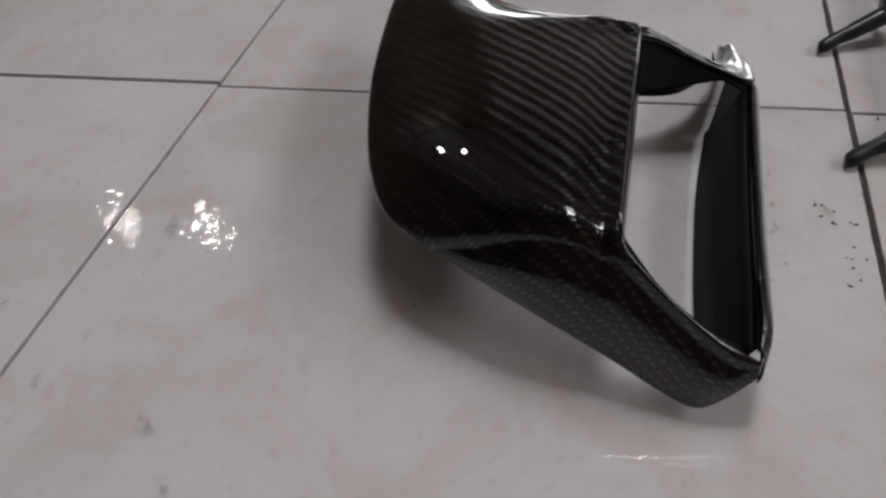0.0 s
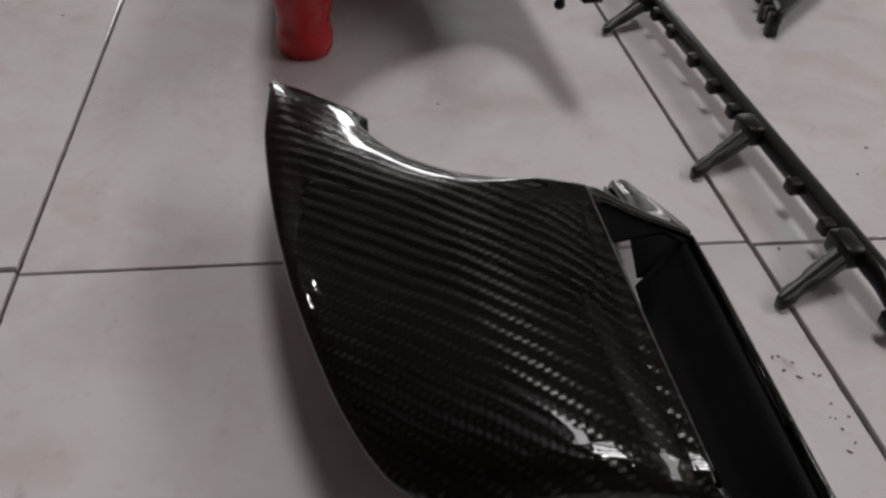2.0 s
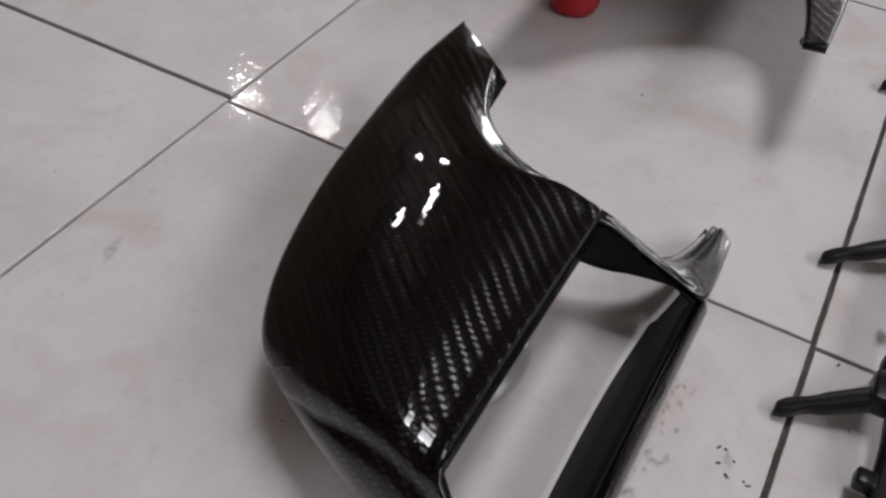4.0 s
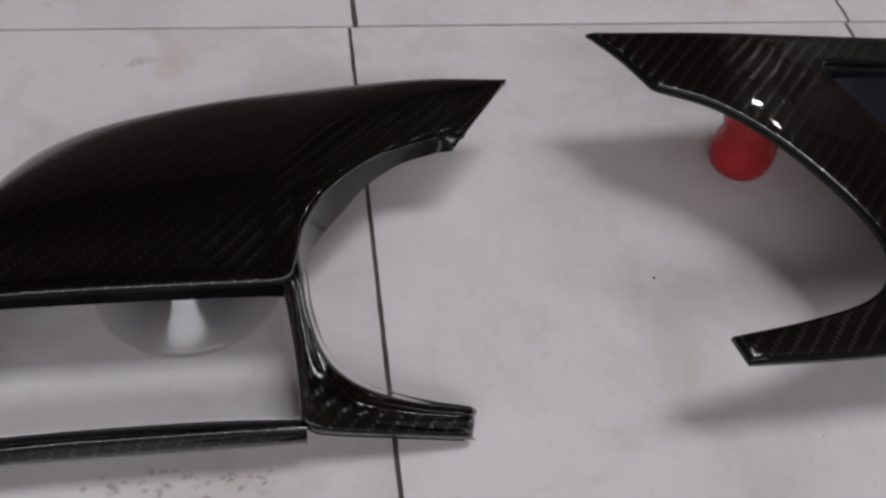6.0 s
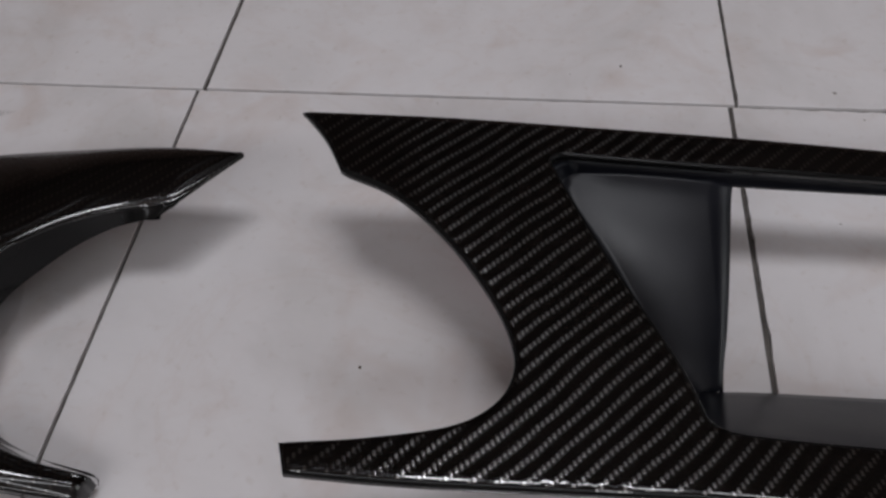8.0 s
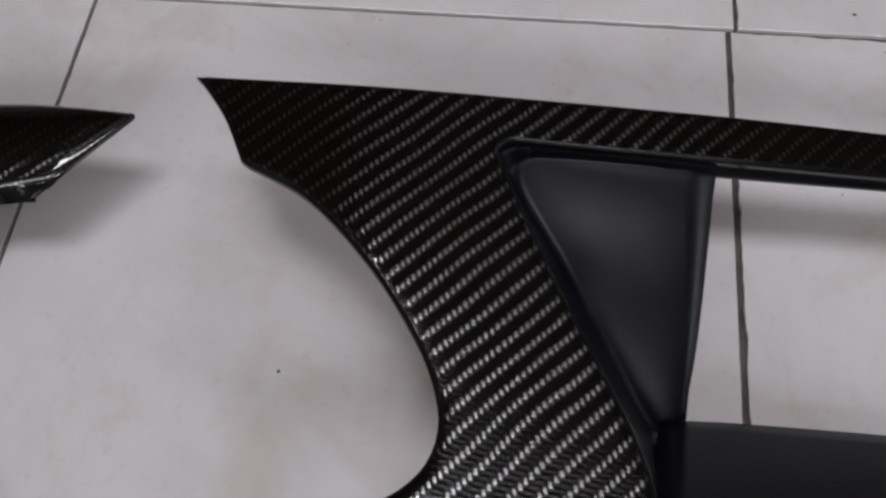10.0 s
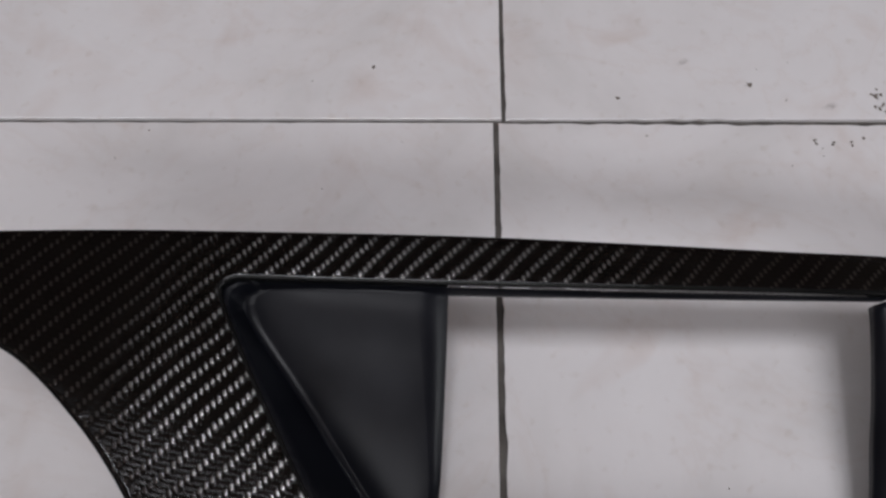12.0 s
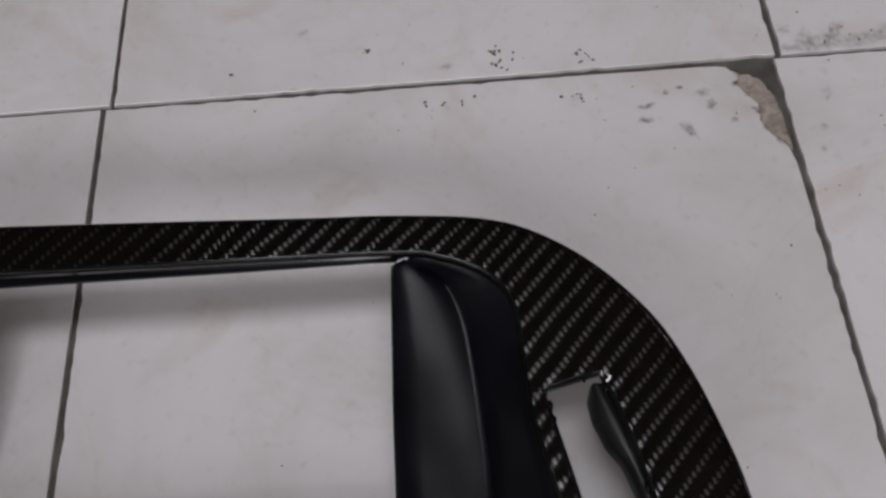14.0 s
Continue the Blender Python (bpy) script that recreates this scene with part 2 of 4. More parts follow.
def part(name, bm, material, parent=None, label="", smooth=True, solid=0.0, bevel=0.0, weave=None, closed_rim=True):
    me = bpy.data.meshes.new(name)
    bmesh.ops.recalc_face_normals(bm, faces=bm.faces)
    for f in bm.faces:
        f.smooth = smooth
    bm.to_mesh(me)
    bm.free()
    me.materials.append(material)
    if weave is not None:
        cloth = me.attributes.new("weave", "FLOAT_VECTOR", "POINT")
        flat = np.asarray(weave, np.float32)
        cloth.data.foreach_set("vector", flat.ravel())
        corner = np.empty(len(me.loops), np.int32)
        me.loops.foreach_get("vertex_index", corner)
        me.uv_layers.new(name="cloth").data.foreach_set("uv", np.ascontiguousarray(flat[corner][:, :2]).ravel())
    ob = new(name, me)
    if parent is not None:
        ob.parent = parent
        ob.matrix_parent_inverse = Matrix.Translation(parent.location).inverted()
    if label:
        ob["label"] = label
    if solid:
        mod = ob.modifiers.new("thickness", "SOLIDIFY")
        mod.thickness, mod.offset, mod.use_even_offset, mod.use_rim = solid, -1.0, False, closed_rim
    if bevel:
        mod = ob.modifiers.new("edge", "BEVEL")
        mod.width, mod.segments, mod.limit_method, mod.angle_limit = bevel, 2, "ANGLE", radians(35)
    return ob


def curve_through(points, n):
    """n even steps along a smooth line through the points."""
    p = np.array(points, float)
    ext = np.vstack([2 * p[0] - p[1], p, 2 * p[-1] - p[-2]])
    out = []
    for k in range(len(p) - 1):
        a, b, c, d = ext[k:k + 4]
        for t in np.linspace(0, 1, 12, endpoint=False):
            out.append(0.5 * (2 * b + (c - a) * t + (2 * a - 5 * b + 4 * c - d) * t ** 2 + (3 * b - a - 3 * c + d) * t ** 3))
    out = np.array(out + [p[-1]])
    s = np.r_[0, np.cumsum(np.linalg.norm(np.diff(out, axis=0), axis=1))]
    return np.column_stack([np.interp(np.linspace(0, s[-1], n), s, out[:, k]) for k in range(p.shape[1])])


def loft(rows, closed=False):
    bm = bmesh.new()
    grid = [[bm.verts.new(v) for v in row] for row in rows]
    for a, b in zip(grid, grid[1:]):
        for k in range(len(a) - 1 + (1 if closed else 0)):
            l = (k + 1) % len(a)
            bm.faces.new((a[k], a[l], b[l], b[k]))
    return bm


def drape(rows, start):
    """Cloth coordinates for a loft: true plan at the row called start, then laid over the surface at its real length."""
    rows = [np.asarray(row) for row in rows]
    out = [None] * len(rows)
    out[start] = rows[start][:, :2]
    for step in (1, -1):
        way = None
        k = start
        while 0 <= k + step < len(rows):
            d = rows[k + step] - rows[k]
            flat, size = np.linalg.norm(d[:, :2], axis=1)[:, None], np.linalg.norm(d, axis=1)[:, None]
            fresh = d[:, :2] / np.maximum(flat, 1e-9)
            way = fresh if way is None else np.where((flat < 0.25 * size) | ((fresh * way).sum(1)[:, None] < 0), way, fresh)
            out[k + step] = out[k] + way * size
            k += step
    return [(x, y, 0) for row in out for x, y in row]


def cloth_part(name, rows, start, material, parent, solid):
    return part(name, loft(rows), material, parent, solid=solid, weave=drape(rows, start), closed_rim=False)


def between(a, b, steps, bulge=0.0, power=0.6):
    rows = []
    for t in steps:
        row = a * (1 - t) + b * t
        row = row + np.multiply.outer(np.broadcast_to(bulge, len(row)) * max(0.0, math.sin(math.pi * t)) ** power, (0, 0, 1))
        rows.append(row)
    return rows


def lathe(profile, sides=40, axis="z", bm=None):
    bm = bm or bmesh.new()
    rings = []
    for r, h in profile:
        ring = []
        for k in range(sides):
            a = 2 * math.pi * k / sides
            ring.append((r * math.cos(a), r * math.sin(a), h) if axis == "z" else (r * math.cos(a), h, r * math.sin(a)))
        rings.append([bm.verts.new(v) for v in ring])
    for a, b in zip(rings, rings[1:]):
        for k in range(sides):
            l = (k + 1) % sides
            bm.faces.new((a[k], a[l], b[l], b[k]))
    bm.faces.new(rings[0])
    bm.faces.new(rings[-1])
    return bm


def box(x0, x1, y0, y1, z0, z1, bevel=0.0, segments=2, bm=None):
    own = bmesh.new()
    bmesh.ops.create_cube(own, size=1.0)
    for v in own.verts:
        v.co = Vector((x0 + (v.co.x + 0.5) * (x1 - x0), y0 + (v.co.y + 0.5) * (y1 - y0), z0 + (v.co.z + 0.5) * (z1 - z0)))
    if bevel:
        bmesh.ops.bevel(own, geom=own.edges[:], offset=bevel, segments=segments, affect="EDGES", profile=0.5)
    if bm is None:
        return own
    me = bpy.data.meshes.new("tmp")
    own.to_mesh(me)
    own.free()
    bm.from_mesh(me)
    bpy.data.meshes.remove(me)
    return bm


# ---- room ----
X0, X1, Y0, Y1, ZC = -2.3, 3.4, -2.5, 3.1, 2.6
floor = tagged(part("floor", box(X0, X1, Y0, Y1, -0.05, -0.0022), GROUT, smooth=False), "grey cement bed with thin grout lines", "floor", kind="structure")
tagged(part("ceiling", box(X0, X1, Y0, Y1, ZC, ZC + 0.08), CEIL, smooth=False), "dark brown-grey boarded ceiling", "ceiling", kind="structure")
tagged(part("wall_north", box(X0, X1, Y1, Y1 + 0.12, -0.05, ZC + 0.08), WOOD, smooth=False), "brown wood-panelled wall", "wall", kind="structure")
tagged(part("wall_west", box(X0 - 0.12, X0, Y0 - 0.12, Y1 + 0.12, -0.05, ZC + 0.08), WOOD, smooth=False), "brown wood-panelled wall", "wall", kind="structure")


def window_in(name, wall_name, spans, opening, thick, axis, material, label, panes=2):
    """A wall with an opening through it and a white window frame with mullions in the opening."""
    (a0, a1), (o0, o1, s0, s1) = spans, opening

    def slab(u0, u1, v0, v1, w0, w1, bevel, bm=None):
        return box(w0, w1, u0, u1, v0, v1, bevel, bm=bm) if axis == "x" else box(u0, u1, w0, w1, v0, v1, bevel, bm=bm)

    bm = bmesh.new()
    for u0, u1, v0, v1 in ((a0, o0, -0.05, ZC + 0.08), (o1, a1, -0.05, ZC + 0.08), (o0, o1, -0.05, s0), (o0, o1, s1, ZC + 0.08)):
        slab(u0, u1, v0, v1, *thick, 0.0, bm)
    tagged(part(wall_name, bm, material, smooth=False), label, "wall", kind="structure")
    w0, w1 = thick[0] + 0.07, thick[1] - 0.01
    if axis == "y":
        w0, w1 = thick[0] + 0.01, thick[1] - 0.07
    win = tagged(new(name), "unseen white-framed window, added as a soft light source", "window", kind="structure")
    posts = [(m - 0.025, m + 0.025, s0, s1) for m in np.linspace(o0, o1, panes + 1)[1:-1]]
    for u0, u1, v0, v1 in posts + [(o0, o0 + 0.05, s0, s1), (o1 - 0.05, o1, s0, s1), (o0 + 0.05, o1 - 0.05, s0, s0 + 0.05), (o0 + 0.05, o1 - 0.05, s1 - 0.05, s1)]:
        part("window_frame", slab(u0, u1, v0, v1, w0, w1, 0.004), WHITE_METAL, win)


# both windows are unseen, added to house the fill light and edge highlights
window_in("added_window_1", "wall_east", (Y0 - 0.12, Y1 + 0.12), (-2.15, 0.85, 0.50, 0.90), (X1, X1 + 0.12), "x", WOOD, "brown wood-panelled wall", 6)
window_in("added_window_2", "wall_south", (X0, X1), (-2.10, 1.30, 1.74, 2.50), (Y0 - 0.12, Y0), "y", WALL, "beige painted wall")

for dx, dy in DOWNLIGHTS:
    lamp = thing("downlight", (dx, dy, ZC), "small round white ceiling downlight, switched on", "ceiling light", "ceiling downlights")
    ring = lathe([(0.078, 0.0), (0.080, -0.006), (0.076, -0.020), (0.068, -0.024), (0.064, -0.020)], 28)
    bmesh.ops.translate(ring, verts=ring.verts, vec=(dx, dy, ZC))
    part("housing", ring, WHITE_METAL, lamp)
    spots = [(0, 0)] + [(0.026 * math.cos(a), 0.026 * math.sin(a)) for a in np.linspace(0, 2 * math.pi, 6, endpoint=False)] + [(0.052 * math.cos(a + 0.3), 0.052 * math.sin(a + 0.3)) for a in np.linspace(0, 2 * math.pi, 11, endpoint=False)]
    for sx, sy in spots:
        chip = lathe([(0.0070, -0.019), (0.0070, -0.0245), (0.0058, -0.0265), (0.003, -0.0275)], 10)
        bmesh.ops.translate(chip, verts=chip.verts, vec=(dx + sx, dy + sy, ZC))
        part("led", chip, LED, lamp)

for tx, ty, power in CEILING_PANELS:
    panel_lamp = thing("ceiling_panel_lamp", (tx, ty, ZC), "small rectangular white ceiling light panel, switched on", "ceiling light", "ceiling light panels")
    part("housing", box(tx - 0.140, tx + 0.140, ty - 0.26, ty + 0.26, 2.53, ZC, 0.006), WHITE_METAL, panel_lamp)
    for side in (-1, 1):
        part("end_cap", box(tx + side * 0.126 - 0.012, tx + side * 0.126 + 0.012, ty - 0.25, ty + 0.25, 2.485, 2.53, 0.004), WHITE_METAL, panel_lamp)

for tx, ty, power in SPOTS:
    spot = thing("spot_lamp", (tx, ty, ZC), "small round white ceiling spot lamp, switched on", "ceiling light", "ceiling spot lamps")
    ring = lathe([(0.048, 0.0), (0.048, -0.030), (0.040, -0.034)], 28)
    bmesh.ops.translate(ring, verts=ring.verts, vec=(tx, ty, ZC))
    part("housing", ring, WHITE_METAL, spot)

# ---- small carbon panel ----
N = 90
small = thing("carbon_trim_panel", (-0.06, -0.18, 0.0), "glossy black carbon-fibre trim panel with a scooped end and rectangular opening", "car trim panel", "carbon-fibre car parts")
outer = curve_through([(0.063, -0.099, 0.0475), (0.040, -0.0983, 0.0480), (0.016, -0.0980, 0.0472), (-0.026, -0.1018, 0.0462), (-0.066, -0.1080, 0.0462), (-0.104, -0.1174, 0.0452),
                       (-0.127, -0.1260, 0.0427), (-0.1410, -0.1354, 0.0397), (-0.1505, -0.1510, 0.0370)], N)
inner = np.vstack([curve_through([(0.0635, -0.0995, 0.0475), (0.052, -0.116, 0.045), (0.040, -0.130, 0.0430)], 14)[:-1],
                   curve_through([(0.040, -0.130, 0.0430), (0.018, -0.138, 0.0445), (-0.002, -0.149, 0.0470), (-0.019, -0.166, 0.050), (-0.029, -0.184, 0.053), (-0.033, -0.200, 0.055), (-0.036, -0.211, 0.056)], 34)[:-1],
                   curve_through([(-0.036, -0.211, 0.056), (-0.10, -0.2105, 0.0565), (-0.160, -0.211, 0.056)], N - 46)])
rim = np.vstack([curve_through([(0.0630, -0.1, 0.0455), (0.0490, -0.1185, 0.0455), (0.0340, -0.1385, 0.0450)], 14)[:-1],
                 curve_through([(0.0340, -0.1385, 0.0450), (0.0180, -0.1385, 0.0395), (0.0090, -0.1400, 0.0365), (-0.0032, -0.1480, 0.0345), (-0.0155, -0.1620, 0.0330), (-0.0246, -0.1724, 0.0305), (-0.0294, -0.1800, 0.0280), (-0.0318, -0.1910, 0.0260), (-0.0318, -0.2000, 0.0243)], 34)[:-1],
                 curve_through([(-0.0360, -0.2108, 0.0440), (-0.045, -0.2118, 0.0490), (-0.10, -0.2118, 0.0505), (-0.158, -0.2118, 0.0500)], N - 46)])


def bend(a, e, b, n, first=0):
    """Rows of a rounded shoulder from a to b, with its sharp corner at e."""
    out = []
    for k in range(first, n + 1):
        t = k / n
        out.append(a * (1 - t) ** 2 + e * 2 * t * (1 - t) + b * t * t)
    return out


UP = np.array([0, 0, 1.0])
near_tip = np.clip(np.linspace(0, 1, N) / 0.14, 0, 1)
crown = np.interp(np.linspace(0, 1, N), [0, 0.3, 1], [0.0055, 0.0082, 0.0082]) * near_tip ** 0.7
at_edge = 0.0055 * near_tip ** 0.7 * np.interp(np.arange(N), [0, 6, 42, 48], [1.0, 1.0, 1.0, 0.3])
body = []
for t in (0, 0.006, 0.015, 0.035, 0.08, 0.16, 0.27, 0.38, 0.5, 0.62, 0.74, 0.82):
    lift = crown * math.sin(math.pi * t) ** 0.65 if t < 0.5 else at_edge + (crown - at_edge) * math.sin(math.pi * t)
    lift = lift + 0.0035 * math.sin(math.pi * t) * np.clip((np.arange(N) - 52) / 36, 0, 1) ** 1.5
    body.append(outer * (1 - t) + inner * t + np.multiply.outer(lift, UP))
across = inner - outer
width = np.maximum(np.linalg.norm(across, axis=1), 1e-6)[:, None]
soft = np.interp(np.arange(N), [0, 42, 48], [1.0, 1.0, 0.35])[:, None] * near_tip[:, None]
for far in (0.0072, 0.0056, 0.0042, 0.0031, 0.0022):
    d = np.minimum(far, width * far * 12)
    body.append(inner - across / width * d + UP * at_edge[:, None] - UP * (0.0076 - far) ** 2 / 0.033 * soft)
shoulder = inner - across / width * np.minimum(0.0016, width * 0.02) + UP * (at_edge[:, None] - 0.0011 * soft)
wall_down = rim - inner - UP * at_edge[:, None]
lip_top = inner + UP * at_edge[:, None] + wall_down * np.minimum(0.4, 0.0045 / np.linalg.norm(wall_down, axis=1))[:, None]
turn_in = bend(shoulder, inner + UP * (at_edge[:, None] - 0.0015 * soft), lip_top, 8)
skirt = near_tip[:, None] * 0.8 + 0.2
fold = [outer + np.array(o) * skirt for o in ((0, -0.0020, -0.0016), (0, -0.0006, -0.0010))]
rows = fold + body + turn_in[:6]
# the hood stops short of its end, where a rounded corner leads over into the end face
ROUND = 0.0100
short, ends, corners = [], [], []
for row in rows:
    s_len = np.r_[0, np.cumsum(np.linalg.norm(np.diff(row, axis=0), axis=1))]
    at = np.r_[s_len[s_len < s_len[-1] - ROUND * 1.3], s_len[-1] - ROUND]
    want = np.interp(np.linspace(0, 1, N), np.linspace(0, 1, len(at)), at)
    short.append(np.column_stack([np.interp(want, s_len, row[:, k]) for k in range(3)]))
    ends.append(short[-1][-1])
    corners.append(row[-1])
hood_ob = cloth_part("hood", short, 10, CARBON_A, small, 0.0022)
part("hood_lip", loft(turn_in[5:] + [lip_top * 0.5 + rim * 0.5, rim]), GLOSS, hood_ob, "lacquered black edge", solid=0.0022, closed_rim=False)

crease = curve_through([(-0.160, -0.211, 0.0560), (-0.1660, -0.224, 0.0465), (-0.1710, -0.238, 0.0360), (-0.1745, -0.2525, 0.0270)], 22)
foot = curve_through([(-0.1507, -0.1512, 0.0362), (-0.1538, -0.157, 0.0362), (-0.1594, -0.170, 0.0326), (-0.1645, -0.184, 0.028), (-0.1685, -0.200, 0.021), (-0.171, -0.212, 0.015), (-0.174, -0.225, 0.008), (-0.1762, -0.236, 0.004), (-0.1768, -0.2440, 0.010), (-0.1757, -0.2525, 0.020)], 80)
back = curve_through([(-0.1572, -0.2110, 0.0535), (-0.1640, -0.2225, 0.0412), (-0.1678, -0.2360, 0.0305), (-0.1700, -0.2525, 0.0215)], 22)
top_n = len(fold) + len(body) + 2
start_line = np.vstack([ends[len(fold):top_n], back[1:]])
crease_line = np.vstack([corners[len(fold):top_n], crease[1:]])
by_y = np.interp(-crease_line[:, 1], -foot[:, 1], np.linspace(0, 1, 80))
foot_line = np.column_stack([np.interp(by_y, np.linspace(0, 1, 80), foot[:, k]) for k in range(3)])
fall = foot_line - crease_line
size = np.maximum(np.linalg.norm(fall, axis=1), 1e-6)[:, None]
land = crease_line + fall / size * np.minimum(ROUND, size * 0.5)
lead = bend(start_line, crease_line + np.array([-0.0014, 0, 0.0006]), land, 8)
end_swell = np.clip((size - 0.010) / 0.02, 0, 1) * 0.0030 * np.array([-0.9, 0.28, 0.33])
slope = [land * (1 - t) + foot_line * t + end_swell * math.sin(math.pi * t ** 0.8) for t in (0.08, 0.2, 0.35, 0.5, 0.65, 0.8, 0.9, 0.97, 1.0)]
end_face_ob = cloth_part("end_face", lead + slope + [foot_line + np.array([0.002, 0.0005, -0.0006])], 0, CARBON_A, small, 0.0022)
end_in = back + np.linspace(0.0003, 0.0055, 22)[:, None] * np.array([1.0, 0, 0]) - UP * 0.009
part("end_lining", loft(between(back[:-2] + np.array([-0.001, 0, 0.0006]), end_in[:-2], (0, 0.3, 0.65, 1.0))), RAW, end_face_ob, "raw black inner face", solid=0.0012)

rail_top = curve_through([(-0.1700, -0.2530, 0.0280), (-0.165, -0.2533, 0.0292), (-0.15, -0.2535, 0.0315), (-0.12, -0.2535, 0.0335), (-0.09, -0.254, 0.034), (-0.06, -0.2545, 0.034), (-0.033, -0.255, 0.033)], 40)
rail_low = curve_through([(-0.1755, -0.2545, 0.0205), (-0.165, -0.2573, 0.0255), (-0.15, -0.2578, 0.0250), (-0.11, -0.2578, 0.0243), (-0.033, -0.2588, 0.0248)], 40)
rail_in = curve_through([(-0.168, -0.238, 0.004), (-0.12, -0.2365, 0.003), (-0.07, -0.237, 0.003), (-0.030, -0.240, 0.004)], 40)
rail_back = rail_top * 0.86 + rail_in * 0.14
lower_rail_ob = cloth_part("lower_rail", bend(rail_back, rail_top + UP * 0.0008, rail_top * 0.55 + rail_low * 0.45, 6) + bend(rail_top * 0.4 + rail_low * 0.6, rail_low, rail_low + np.array([0, 0.0022, -0.0035]), 5), 4, CARBON_A, small, 0.0012)
part("rail_lining", loft(between(rail_in, rail_back, (0, 0.4, 0.8, 1.0))), RAW, lower_rail_ob, "raw black inner face", solid=0.0012)

wedge_a = np.vstack([curve_through([(-0.0425, -0.2040, 0.0570), (-0.0385, -0.2150, 0.0548), (-0.036, -0.232, 0.0445), (-0.0345, -0.254, 0.034)], 20)[:-1],
                     curve_through([(-0.0345, -0.254, 0.034), (-0.028, -0.2565, 0.031), (0.0, -0.2562, 0.022), (0.0255, -0.2550, 0.0125)], 25)])
wedge_b = curve_through([(-0.0335, -0.1980, 0.0585), (-0.0320, -0.2065, 0.0555), (-0.0302, -0.2184, 0.0480), (-0.0249, -0.2314, 0.0365), (-0.0124, -0.2387, 0.0275), (0.0065, -0.2425, 0.0210), (0.0280, -0.2440, 0.0155)], 44)
wedge_r = curve_through([(-0.0316, -0.1880, 0.0265), (-0.0316, -0.2008, 0.0240), (-0.0279, -0.2141, 0.0205), (-0.0200, -0.2262, 0.0175), (-0.0102, -0.2340, 0.0165), (0.0002, -0.2385, 0.0150), (0.0126, -0.2420, 0.0125), (0.0280, -0.2440, 0.0080)], 44)
along = np.linspace(0, 1, 44)
span = wedge_b - wedge_a
span = span / np.linalg.norm(span, axis=1)[:, None]
near_edge = np.where(along < 0.44, 0.0, 1.0)[:, None]
low_a = wedge_a - UP * 0.0036 + np.array([0, 0.0006, 0]) * near_edge
arm_fall = wedge_r - wedge_b
lip_b = wedge_b + arm_fall * np.minimum(0.5, 0.0040 / np.linalg.norm(arm_fall, axis=1))[:, None]
rise = 0.0022 * np.clip(along / 0.12, 0, 1)
arm_rows = bend(low_a, wedge_a + UP * 0.0004, wedge_a + span * 0.0028, 5) + between(wedge_a + span * 0.0028, wedge_b - span * 0.0030, (0.12, 0.3, 0.5, 0.7, 0.88), rise, 0.8) + bend(wedge_b - span * 0.0030, wedge_b + UP * 0.0006, lip_b, 6)
lip_rows = [arm_rows[-1], lip_b * 0.5 + wedge_r * 0.5, wedge_r]


def blunt(lines, centre):
    """Rounds the arm's free end over and closes it downwards."""
    out = []
    for line in lines:
        way = np.array([0.93, 0.05, -0.30])
        more = [line[-1] + way * 0.0030 * math.sin(a) - UP * 0.0030 * (1 - math.cos(a)) + (centre - line[-1]) * 0.10 * (1 - math.cos(a)) for a in np.linspace(0.35, 1.45, 5)]
        more.append(np.array([more[-1][0], more[-1][1], 0.0045]))
        out.append(np.vstack([line, more]))
    return out


tip_mid = (wedge_a[-1] + wedge_b[-1]) / 2 - UP * 0.002
lower_arm_ob = cloth_part("lower_arm", blunt(arm_rows, tip_mid), 7, CARBON_A, small, 0.0018)
part("arm_lip", loft(blunt(lip_rows, tip_mid)), GLOSS, lower_arm_ob, "lacquered black edge", solid=0.0018, closed_rim=False)
wedge_0 = wedge_a + np.array([0, 0.001, 0]) - UP * np.interp(along, [0, 0.13, 0.25, 0.36, 0.5, 1], [0.030, 0.026, 0.014, 0.004, 0.006, 0.006])[:, None]
wedge_0[:, 0] += np.interp(along, [0, 0.2, 0.4], [0.007, 0.005, 0])
under = np.clip((along - 0.46) / 0.06, 0, 1)[:, None]
wedge_u = wedge_0 * (1 - under) + under * np.column_stack([wedge_a[:, 0], wedge_a[:, 1] + np.interp(along, [0.5, 1], [0.0155, 0.004]), np.full(44, 0.004)])
part("arm_lining", loft([wedge_u, wedge_0, wedge_a - UP * 0.0008 + span * 0.0006]), RAW, lower_arm_ob, "raw black inner face", solid=0.0012)

# ---- long carbon panel ----


def inside(p, poly):
    x, y = p[:, 0], p[:, 1]
    hit = np.zeros(len(p), bool)
    for (ax, ay), (bx, by) in zip(poly, np.roll(poly, -1, axis=0)):
        cross = (ay > y) != (by > y)
        with np.errstate(divide="ignore", invalid="ignore"):
            xs = (bx - ax) * (y - ay) / (by - ay) + ax
        hit ^= cross & (x < xs)
    return hit


def edge_distance(p, polys):
    best = np.full(len(p), 9.0)
    for poly in polys:
        for a, b in zip(poly, np.roll(poly, -1, axis=0)):
            d = b - a
            t = np.clip(((p - a) @ d) / max(d @ d, 1e-12), 0, 1)
            best = np.minimum(best, np.linalg.norm(p - a - t[:, None] * d, axis=1))
    return best


def inset(poly, d, sign):
    t = np.roll(poly, -1, axis=0) - np.roll(poly, 1, axis=0)
    n = np.column_stack([-t[:, 1], t[:, 0]]) / np.linalg.norm(t, axis=1)[:, None]
    area = np.sum(poly[:, 0] * np.roll(poly[:, 1], -1) - np.roll(poly[:, 0], -1) * poly[:, 1])
    return poly + n * d * (1 if area > 0 else -1) * sign


def loop(*runs):
    """A closed outline out of runs of points; corners stay sharp between runs."""
    return np.vstack([curve_through(r, n)[:-1] for r, n in runs])


